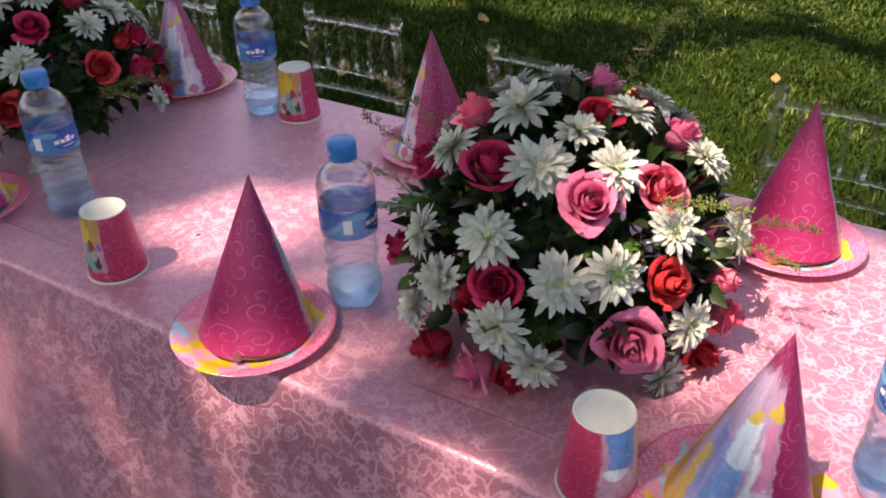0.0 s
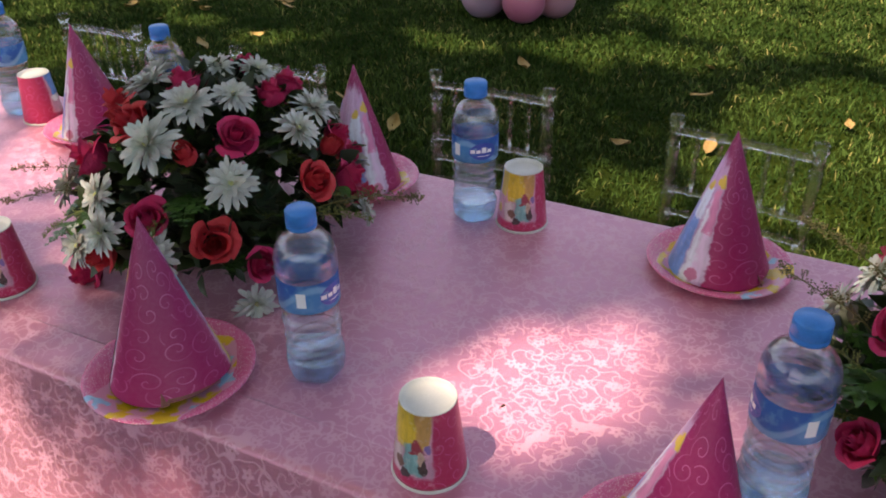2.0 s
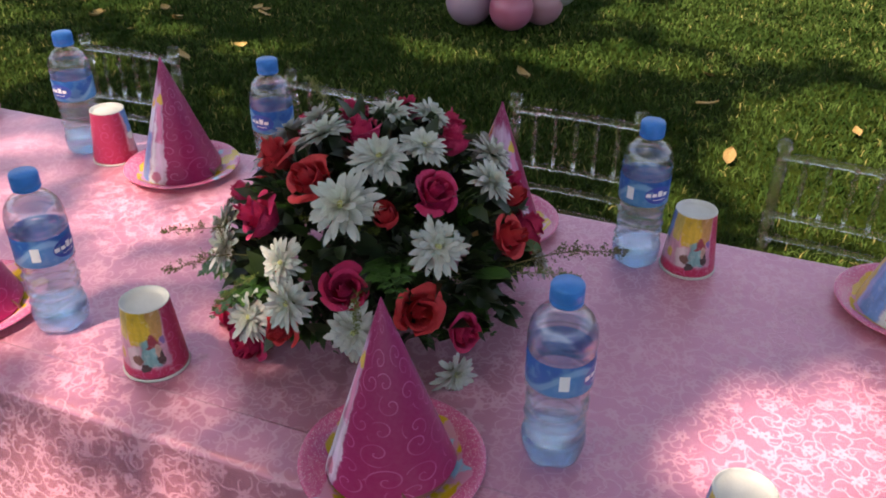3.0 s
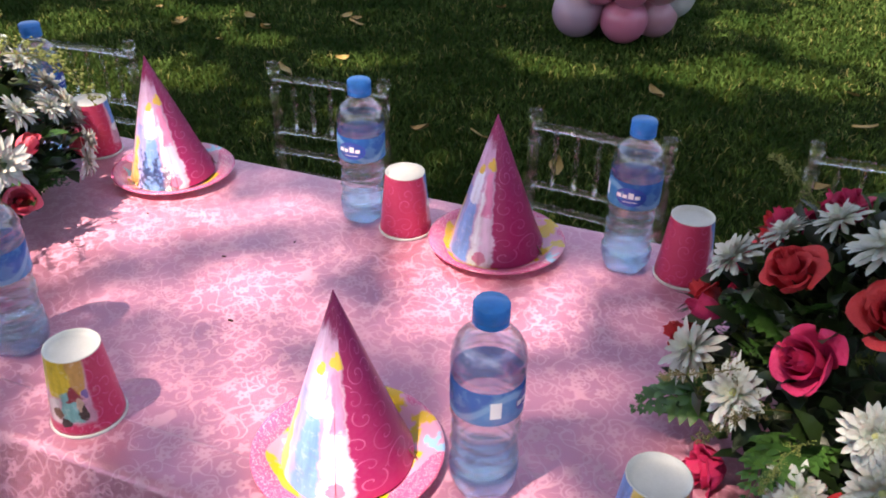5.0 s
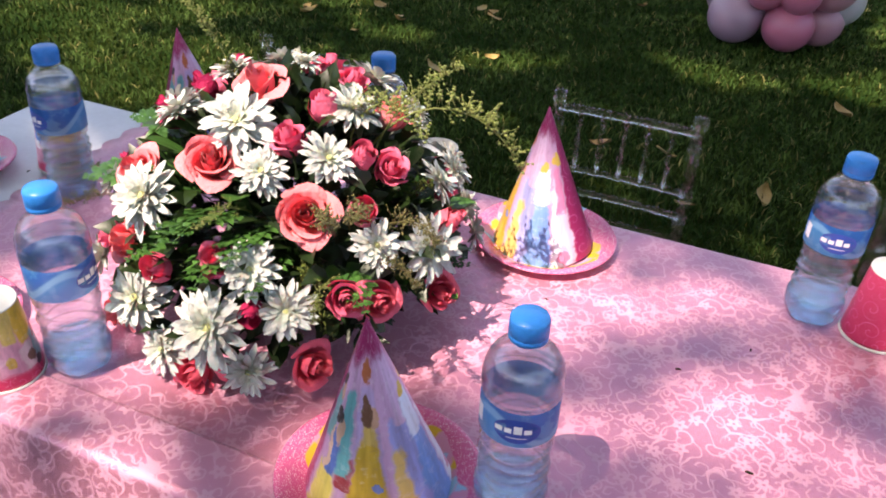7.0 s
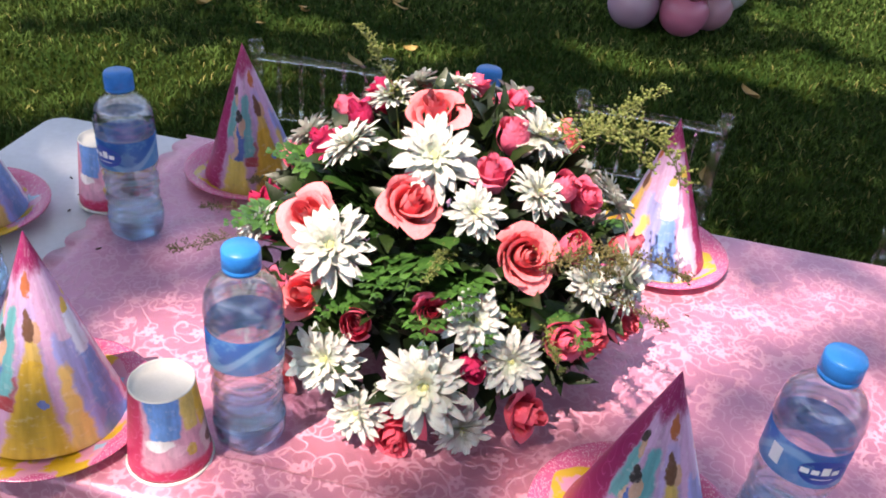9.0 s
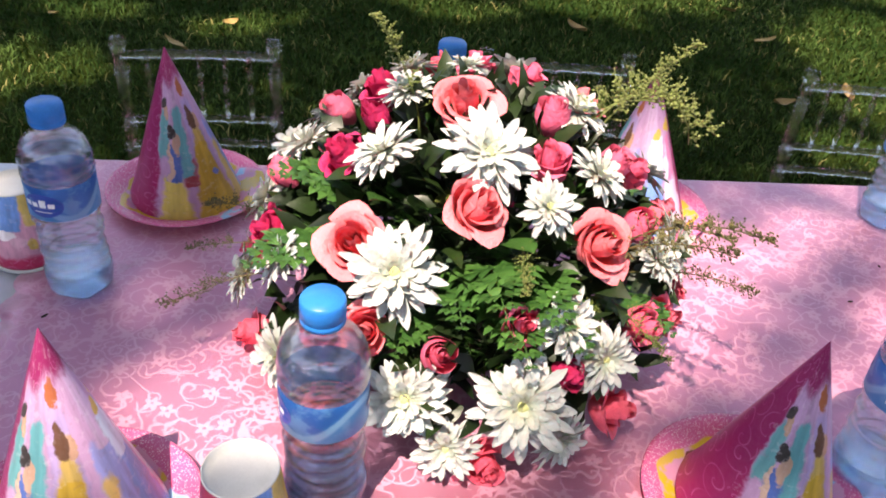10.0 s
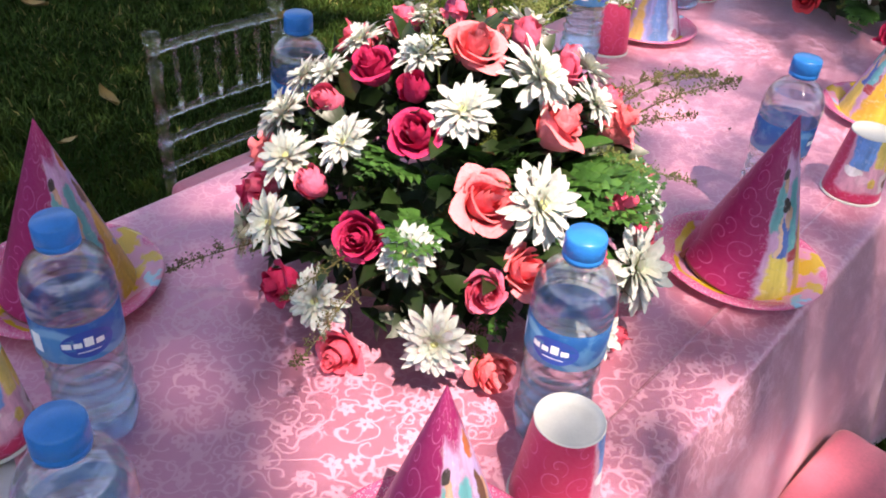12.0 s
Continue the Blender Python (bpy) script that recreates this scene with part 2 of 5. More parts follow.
def hat_blocks(m, u, h):
    zone = m.math("MULTIPLY", m.math("MULTIPLY", m.step(u, 0.420, 0.435), m.step(u, 0.985, 0.965)), m.step(h, 0.86, 0.78))
    wash = m.math("MULTIPLY", zone, 0.9)
    bells = [
        (0.625, -0.05, 0.55, 0.075, 0.06, (0.30, 0.32, 0.66)),
        (0.600, 0.52, 0.80, 0.05, 0.05, (0.60, 0.40, 0.62)),
        (0.462, 0.0, 0.56, 0.042, 0.030, (0.72, 0.55, 0.72)),
        (0.494, -0.05, 0.50, 0.020, 0.012, (0.76, 0.78, 0.88)),
        (0.458, 0.36, 0.62, 0.030, 0.020, (0.68, 0.22, 0.42)),
        (0.560, -0.05, 0.46, 0.050, 0.034, (0.15, 0.32, 0.70)),
        (0.555, 0.40, 0.62, 0.034, 0.050, (0.66, 0.72, 0.86)),
        (0.668, -0.05, 0.40, 0.036, 0.018, (0.64, 0.42, 0.13)),
        (0.775, 0.28, 0.70, 0.06, 0.04, (0.42, 0.30, 0.55)),
        (0.772, -0.05, 0.45, 0.098, 0.030, (0.58, 0.35, 0.03)),
        (0.762, 0.42, 0.54, 0.020, 0.028, (0.58, 0.38, 0.10)),
        (0.845, 0.20, 0.36, 0.022, 0.026, (0.36, 0.035, 0.05)),
        (0.865, 0.30, 0.66, 0.034, 0.026, (0.09, 0.37, 0.42)),
        (0.912, -0.05, 0.30, 0.060, 0.034, (0.64, 0.50, 0.10)),
        (0.905, 0.26, 0.44, 0.030, 0.022, (0.05, 0.12, 0.40)),
        (0.952, 0.38, 0.66, 0.026, 0.024, (0.10, 0.36, 0.38)),
    ]
    ovals = [
        (0.455, 0.68, 0.045, 0.050, (0.68, 0.46, 0.06)),
        (0.552, 0.64, 0.036, 0.040, (0.66, 0.46, 0.08)),
        (0.470, 0.07, 0.018, 0.060, (0.62, 0.20, 0.34)),
        (0.745, 0.56, 0.022, 0.070, (0.54, 0.30, 0.20)),
        (0.772, 0.57, 0.024, 0.085, (0.12, 0.045, 0.02)),
        (0.745, 0.27, 0.014, 0.030, (0.16, 0.22, 0.55)),
        (0.770, 0.76, 0.040, 0.050, (0.42, 0.10, 0.03)),
        (0.892, 0.47, 0.020, 0.060, (0.56, 0.34, 0.25)),
        (0.908, 0.53, 0.024, 0.045, (0.022, 0.016, 0.018)),
        (0.940, 0.66, 0.018, 0.050, (0.52, 0.30, 0.20)),
        (0.955, 0.71, 0.028, 0.042, (0.030, 0.020, 0.018)),
        (0.925, 0.36, 0.010, 0.110, (0.60, 0.40, 0.30)),
    ]
    return [(wash, (0.56, 0.34, 0.56))] + painted(m, u, h, zone, bells, ovals)


def cup_blocks(m, u, h):
    zone = m.math("MULTIPLY", m.step(u, 0.48, 0.51), m.step(u, 1.0, 0.97))
    bells = [
        (0.75, 0.22, 1.2, 0.26, 0.25, (0.62, 0.30, 0.42)),
        (0.625, 0.52, 1.1, 0.075, 0.115, (0.66, 0.42, 0.035)),
        (0.545, 0.60, 1.1, 0.030, 0.045, (0.52, 0.26, 0.08)),
        (0.880, 0.56, 1.1, 0.055, 0.095, (0.10, 0.27, 0.64)),
        (0.600, 0.24, 0.60, 0.045, 0.035, (0.16, 0.38, 0.40)),
        (0.690, 0.22, 0.50, 0.030, 0.040, (0.62, 0.48, 0.52)),
        (0.575, 0.48, 0.68, 0.040, 0.012, (0.30, 0.025, 0.045)),
        (0.760, 0.62, 1.1, 0.030, 0.050, (0.62, 0.46, 0.12)),
    ]
    ovals = [
        (0.910, 0.50, 0.060, 0.080, (0.82, 0.80, 0.84)),
        (0.840, 0.40, 0.040, 0.070, (0.70, 0.40, 0.52)),
        (0.548, 0.34, 0.022, 0.080, (0.06, 0.03, 0.03)),
        (0.560, 0.44, 0.014, 0.080, (0.54, 0.34, 0.26)),
        (0.665, 0.33, 0.028, 0.060, (0.16, 0.07, 0.05)),
        (0.640, 0.22, 0.026, 0.060, (0.045, 0.025, 0.03)),
        (0.520, 0.56, 0.018, 0.060, (0.20, 0.12, 0.34)),
        (0.780, 0.36, 0.026, 0.060, (0.60, 0.40, 0.08)),
    ]
    return painted(m, u, h, zone, bells, ovals)


CLOTH = damask("pink_damask", (0.615, 0.216, 0.325), (0.80, 0.47, 0.61))
WHITE_TABLE = plain("white_plastic", (0.62, 0.64, 0.70), 0.42, 0.06, 12.0, 0.08)
STEEL = plain("grey_steel", (0.45, 0.45, 0.46), 0.35, 0.1, 40.0, 0.0, 0.9)
CUSHION = plain("pink_satin", (0.72, 0.17, 0.25), 0.42, 0.1, 25.0, 0.15, Sheen_Weight=0.3)
HAT = printed_paper("hat_print", 0.197, 0.0665, 0.0, ((0.38, 0.003, 0.105), (0.29, 0.004, 0.10)), hat_blocks)
CUP = printed_paper("cup_print", 0.092, 0.038, 0.028, ((0.56, 0.020, 0.10), (0.54, 0.030, 0.11)), cup_blocks)
HAT_INSIDE = plain("brown_card", (0.22, 0.07, 0.06), 0.7, 0.15, 60.0)
PAPER_WHITE = plain("white_paper", (0.62, 0.62, 0.60), 0.55, 0.05, 60.0, 0.05)
CAP_BLUE = plain("blue_plastic", (0.006, 0.19, 0.58), 0.34, 0.1, 80.0, 0.1, Specular_IOR_Level=0.35)
LABEL_WHITE = plain("label_white", (0.85, 0.87, 0.9), 0.4, 0.04, 80.0)
LABEL_NAVY = plain("label_navy", (0.02, 0.07, 0.36), 0.32, 0.1, 80.0)


def label_blue():
    """Thin printed film: pale blue with deeper waves, letting some light through."""
    m = Mat("label_blue")
    x, y, z = m.split(m.coords())
    a = m.math("ARCTAN2", y, x)
    wave = m.math("ADD", z, m.math("MULTIPLY", m.math("SINE", m.math("MULTIPLY", a, 2.0)), 0.014))
    c = m.mix(m.step(wave, 0.108, 0.128), (0.05, 0.33, 0.68), (0.006, 0.13, 0.45))
    band = m.step(m.math("ABSOLUTE", m.math("SUBTRACT", wave, 0.118)), 0.006, 0.002)
    c = m.mix(m.math("MULTIPLY", band, 0.6), c, (0.34, 0.66, 0.88))
    c = m.mix(m.math("MULTIPLY", m.step(m.noise(m.coords(), 60.0, 3.0), 0.50, 0.64), 0.3), c, (0.24, 0.58, 0.84))
    m.shade(c, 0.28)
    film = m.node("ShaderNodeBsdfTranslucent")
    m.put(film.inputs["Color"], c)
    both = m.node("ShaderNodeMixShader")
    both.inputs[0].default_value = 0.26
    m.nt.links.new(m.bsdf.outputs[0], both.inputs[1])
    m.nt.links.new(film.outputs[0], both.inputs[2])
    clear = m.node("ShaderNodeBsdfTransparent")
    clear.inputs["Color"].default_value = (0.45, 0.72, 0.95, 1.0)
    seen = m.node("ShaderNodeMixShader")
    seen.inputs[0].default_value = 0.25
    m.nt.links.new(both.outputs[0], seen.inputs[1])
    m.nt.links.new(clear.outputs[0], seen.inputs[2])
    m.nt.links.new(seen.outputs[0], m.nt.nodes["Material Output"].inputs["Surface"])
    return m.m


LABEL = label_blue()


def clear_material(name, colour, ior, share, rough, tint, ripple=0.30):
    """Clear plastic: part of the light goes straight through, part is bent, and the surface gleams."""
    m = Mat(name)
    if ripple:
        m.bump(m.noise(m.vmath("MULTIPLY", m.coords(), (1.0, 1.0, 2.6)), 48.0, 1.0), ripple, 0.003)
    m.shade(colour, rough, 0.0, IOR=ior, Transmission_Weight=0.985, Specular_IOR_Level=0.8)
    straight = m.node("ShaderNodeBsdfTransparent")
    straight.inputs["Color"].default_value = (*tint, 1.0)
    both = m.node("ShaderNodeMixShader")
    both.inputs[0].default_value = share
    m.nt.links.new(straight.outputs[0], both.inputs[1])
    m.nt.links.new(m.bsdf.outputs[0], both.inputs[2])
    m.nt.links.new(both.outputs[0], m.nt.nodes["Material Output"].inputs["Surface"])
    return m.m


BASE_BLUE = clear_material("blue_tinted_base", (0.50, 0.80, 1.0), 1.33, 0.55, 0.0, (0.64, 0.87, 1.0), 0.22)
WATER = clear_material("still_water", (0.84, 0.92, 1.0), 1.33, 0.40, 0.0, (0.92, 0.96, 1.0), 0.26)


def thin_plastic():
    """The bottle's wall: clear, with a gleam that grows at its edges."""
    m = Mat("thin_plastic")
    m.bump(m.noise(m.vmath("MULTIPLY", m.coords(), (1.0, 1.0, 3.2)), 46.0, 2.0), 0.30, 0.004)
    clear = m.node("ShaderNodeBsdfTransparent")
    clear.inputs["Color"].default_value = (0.975, 0.988, 1.0, 1.0)
    gleam = m.node("ShaderNodeBsdfGlossy")
    gleam.inputs["Roughness"].default_value = 0.04
    rim = m.node("ShaderNodeLayerWeight")
    for n in m.nt.nodes:
        if n.type == "BUMP":
            m.nt.links.new(n.outputs[0], gleam.inputs["Normal"])
            m.nt.links.new(n.outputs[0], rim.inputs["Normal"])
    both = m.node("ShaderNodeMixShader")
    haze = m.node("ShaderNodeBsdfTranslucent")
    haze.inputs["Color"].default_value = (0.86, 0.92, 1.0, 1.0)
    wall = m.node("ShaderNodeMixShader")
    wall.inputs[0].default_value = 0.015
    m.nt.links.new(clear.outputs[0], wall.inputs[1])
    m.nt.links.new(haze.outputs[0], wall.inputs[2])
    gloss = m.math("ADD", m.math("MULTIPLY", m.math("POWER", rim.outputs["Facing"], 3.0), 0.60), 0.12)
    m.nt.links.new(gloss, both.inputs[0])
    m.nt.links.new(wall.outputs[0], both.inputs[1])
    m.nt.links.new(gleam.outputs[0], both.inputs[2])
    m.nt.links.new(both.outputs[0], m.nt.nodes["Material Output"].inputs["Surface"])
    return m.m


PET = thin_plastic()
ACRYLIC = clear_material("clear_acrylic", (0.97, 0.97, 0.93), 1.45, 0.46, 0.02, (0.95, 0.96, 0.93), 0.0)


def plate_material():
    m = Mat("plate_print")
    at = m.coords()
    x, y, z = m.split(at)
    r = m.math("SQRT", m.math("ADD", m.math("MULTIPLY", x, x), m.math("MULTIPLY", y, y)))
    n = m.noise(at, 26.0, 3.0)
    glitter = m.math("MULTIPLY", m.dots(m.join(x, y), 520.0, 0.28), m.step(m.noise(at, 300.0, 2.0), 0.42, 0.55))
    rim = m.mix(m.math("MULTIPLY", glitter, 0.7), (0.70, 0.12, 0.28), (0.92, 0.62, 0.70))
    heart = m.mix(m.step(n, 0.43, 0.49), (0.70, 0.42, 0.03), (0.74, 0.30, 0.46))
    heart = m.mix(m.step(n, 0.58, 0.62), heart, (0.30, 0.55, 0.78))
    lobe = m.math("ADD", r, m.math("MULTIPLY", m.math("SUBTRACT", m.noise(at, 15.0, 1.0), 0.59), 0.12))
    c = m.mix(m.step(lobe, 0.072, 0.075), heart, rim)
    m.bump(glitter, 0.15, 0.001)
    return m.shade(c, 0.26, 0.0, Specular_IOR_Level=0.6)


PLATE = plate_material()

ROSE = {
    "rc": petal_colour("coral_petals", (0.88, 0.11, 0.14), (0.93, 0.24, 0.27)),
    "rp": petal_colour("pink_petals", (0.74, 0.05, 0.14), (0.84, 0.17, 0.28)),
    "rh": petal_colour("hot_pink_petals", (0.40, 0.010, 0.06), (0.56, 0.028, 0.12)),
    "rs": petal_colour("salmon_petals", (0.72, 0.06, 0.12), (0.82, 0.14, 0.21)),
    "rd": petal_colour("crimson_petals", (0.34, 0.01, 0.03), (0.50, 0.02, 0.06)),
    "rr": petal_colour("red_petals", (0.42, 0.012, 0.03), (0.58, 0.04, 0.05)),
    "rl": petal_colour("mauve_pink_petals", (0.70, 0.09, 0.25), (0.80, 0.20, 0.38)),
}
MUM = petal_colour("white_petals", (0.49, 0.52, 0.39), (0.52, 0.53, 0.515), 0.6, 0.6, 0.40)
MUM_HEART = plain("yellow_green_heart", (0.50, 0.51, 0.22), 0.7, 0.25, 300.0, 0.4)


def leafy(name, dark, light, rough=0.42):
    m = Mat(name)
    at = m.coords()
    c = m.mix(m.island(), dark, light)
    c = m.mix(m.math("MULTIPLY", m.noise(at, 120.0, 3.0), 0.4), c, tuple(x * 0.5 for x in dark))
    m.bump(m.noise(at, 240.0, 2.0), 0.2, 0.001)
    return m.shade(c, rough, 0.0, Subsurface_Weight=0.1, Subsurface_Radius=(0.004, 0.008, 0.002), Subsurface_Scale=0.3)


FERN = leafy("fern_green", (0.022, 0.080, 0.018), (0.075, 0.20, 0.045), 0.30)
# Filler leaf green taken near black: shade between the flowers is in the colour.
GAP_FOLIAGE = leafy("gap_shade_foliage", (0.006, 0.016, 0.005), (0.017, 0.040, 0.008))
SPRIG = leafy("golden_sprig", (0.11, 0.14, 0.03), (0.27, 0.31, 0.09), 0.6)
MOSS = leafy("moss_green_filler", (0.05, 0.08, 0.012), (0.20, 0.25, 0.045), 0.7)
SPRIG_DARK = leafy("olive_sprig", (0.09, 0.08, 0.025), (0.20, 0.17, 0.06), 0.6)
FOAM = plain("green_foam", (0.03, 0.07, 0.03), 0.9, 0.2, 60.0, 0.5)


def tree_leaf_material():
    m = Mat("tree_leaves")
    c = m.mix(m.island(), (0.035, 0.08, 0.015), (0.09, 0.16, 0.03))
    m.shade(c, 0.5)
    glow = m.node("ShaderNodeBsdfTranslucent")
    glow.inputs["Color"].default_value = (0.42, 0.46, 0.20, 1.0)
    both = m.node("ShaderNodeMixShader")
    both.inputs[0].default_value = 0.5
    m.nt.links.new(m.bsdf.outputs[0], both.inputs[1])
    m.nt.links.new(glow.outputs[0], both.inputs[2])
    m.nt.links.new(both.outputs[0], m.nt.nodes["Material Output"].inputs["Surface"])
    return m.m


TREE_LEAF = tree_leaf_material()
HEDGE = plain("hedge_leaves", (0.035, 0.075, 0.018), 0.7, 0.5, 9.0, 0.9)
BARK = plain("bark", (0.16, 0.11, 0.075), 0.9, 0.35, 14.0, 0.8)


def grass_material():
    m = Mat("grass_blades")
    geo = m.node("ShaderNodeNewGeometry")
    patch = m.noise(geo.outputs["Position"], 2.4, 4.0)
    c = m.mix(m.island(), (0.006, 0.019, 0.002), (0.090, 0.158, 0.040))
    c = m.mix(m.step(m.island(), 0.93, 0.97), c, (0.30, 0.27, 0.10))
    c = m.mix(m.step(patch, 0.35, 0.7), c, (0.015, 0.041, 0.008))
    return m.shade(c, 0.8, 0.0, Specular_IOR_Level=0.05)


GRASS = grass_material()


def soil_material():
    m = Mat("lawn_ground")
    at = m.coords()
    n = m.math("ADD", m.math("MULTIPLY", m.noise(at, 1.3, 5.0), 0.5), m.math("MULTIPLY", m.noise(at, 90.0, 3.0), 0.5))
    c = m.mix(m.step(n, 0.3, 0.7), (0.011, 0.021, 0.003), (0.027, 0.044, 0.005))
    m.bump(m.noise(at, 130.0, 3.0), 0.9, 0.02)
    return m.shade(c, 0.9, 0.0, Specular_IOR_Level=0.05)


SOIL = soil_material()


def fallen_leaf_material():
    m = Mat("dry_leaf")
    at = m.coords()
    c = m.mix(m.random(), (0.32, 0.21, 0.06), (0.22, 0.12, 0.04))
    c = m.mix(m.step(m.noise(at, 60.0, 3.0), 0.45, 0.7), c, (0.42, 0.30, 0.11))
    return m.shade(c, 0.65)


DRY_LEAF = fallen_leaf_material()


def balloon_material(name, colour):
    return Mat(name).shade(colour, 0.28, 0.0, Subsurface_Weight=0.35, Subsurface_Radius=(0.05, 0.03, 0.03), Subsurface_Scale=0.6, Coat_Weight=0.2)


BALLOON = {"pink": balloon_material("balloon_pink", (0.56, 0.17, 0.27)), "lilac": balloon_material("balloon_lilac", (0.40, 0.27, 0.36)), "white": balloon_material("balloon_white", (0.48, 0.47, 0.49)), "rose": balloon_material("balloon_rose", (0.50, 0.25, 0.31))}
CRUMB = plain("dark_crumb", (0.03, 0.022, 0.015), 0.8, 0.3, 400.0)


# ---- mesh helpers ----
def finish(bm, name, material, smooth=True):
    me = bpy.data.meshes.new(name)
    bm.to_mesh(me)
    bm.free()
    me.materials.append(material)
    if smooth:
        me.polygons.foreach_set("use_smooth", [True] * len(me.polygons))
    return me


def part(name, shape, material, parent, label="", m=None, smooth=True):
    """One mesh object under a thing or a part; shape: a bmesh, or a mesh to share."""
    me = finish(shape, name, material, smooth) if isinstance(shape, bmesh.types.BMesh) else shape
    ob = new(name, me)
    ob.parent = parent
    if m is not None:
        ob.matrix_basis = m
    return tagged(ob, label)


def thing(name, label, category, m=None, group="", kind=""):
    ob = new(name)
    ob.empty_display_size = 0.05
    if m is not None:
        ob.matrix_basis = m
    return tagged(ob, label, category, group, kind)


def lathe(profile, steps=32, ribs=None):
    """A turned shape from (radius, height) pairs; radius 0 closes an end."""
    bm = bmesh.new()
    rings = []
    for r, z in profile:
        if r <= 1e-6:
            rings.append([bm.verts.new((0, 0, z))])
        else:
            ring = []
            for i in range(steps):
                a = 2 * math.pi * i / steps
                k = r * (1 + (ribs(a, z) if ribs else 0.0))
                ring.append(bm.verts.new((k * math.cos(a), k * math.sin(a), z)))
            rings.append(ring)
    for low, high in zip(rings, rings[1:]):
        for i in range(steps):
            j = (i + 1) % steps
            if len(low) == 1 and len(high) > 1:
                bm.faces.new((low[0], high[j], high[i]))
            elif len(high) == 1 and len(low) > 1:
                bm.faces.new((low[i], low[j], high[0]))
            elif len(low) > 1:
                bm.faces.new((low[i], low[j], high[j], high[i]))
    bmesh.ops.recalc_face_normals(bm, faces=bm.faces[:])
    return bm


def box(x0, x1, y0, y1, z0, z1, bevel=0.004):
    bm = bmesh.new()
    bmesh.ops.create_cube(bm, size=1.0)
    for v in bm.verts:
        v.co = ((x0 + x1) / 2 + v.co.x * (x1 - x0), (y0 + y1) / 2 + v.co.y * (y1 - y0), (z0 + z1) / 2 + v.co.z * (z1 - z0))
    if bevel:
        bmesh.ops.bevel(bm, geom=bm.edges[:], offset=bevel, segments=3, affect="EDGES", profile=0.5)
    return bm


def tube(points, radii, sides=8):
    """A round bar along points."""
    bm = bmesh.new()
    pts = [Vector(p) for p in points]
    rings = []
    for i, p in enumerate(pts):
        way = (pts[min(i + 1, len(pts) - 1)] - pts[max(i - 1, 0)]).normalized()
        side = way.cross(Vector((0.3, 0.2, 0.93) if abs(way.z) < 0.9 else (1, 0, 0))).normalized()
        up = side.cross(way)
        r = radii[i] if isinstance(radii, (list, tuple)) else radii
        rings.append([bm.verts.new(p + r * (math.cos(a) * side + math.sin(a) * up)) for a in (2 * math.pi * k / sides for k in range(sides))])
    for low, high in zip(rings, rings[1:]):
        for i in range(sides):
            bm.faces.new((low[i], low[(i + 1) % sides], high[(i + 1) % sides], high[i]))
    bm.faces.new(rings[0]), bm.faces.new(rings[-1])
    bmesh.ops.recalc_face_normals(bm, faces=bm.faces[:])
    return bm


def aim(place, way, spin=0.0):
    """A pose at place whose z points along way."""
    return Matrix.Translation(place) @ Vector(way).to_track_quat("Z", "Y").to_matrix().to_4x4() @ pose(0, 0, 0, 0, 0, spin)


# ---- ground ----
def ground_sheet():
    n = 60
    edge = [math.copysign(abs(t) ** 2.6 * 220.0, t) for t in np.linspace(-1, 1, n)]
    bm = bmesh.new()
    grid = [[bm.verts.new((x, y + 1.5, 0.012 * noise.noise(Vector((x * 0.6, y * 0.6, 0))) - 0.004 if abs(x) < 9 and abs(y) < 9 else 0.0)) for x in edge] for y in edge]
    for a, b in zip(grid, grid[1:]):
        for i in range(n - 1):
            bm.faces.new((a[i], a[i + 1], b[i + 1], b[i]))
    ob = new("ground", finish(bm, "ground", SOIL))
    tagged(ob, "shaded green garden lawn with dappled sunlight", "lawn", kind="structure")


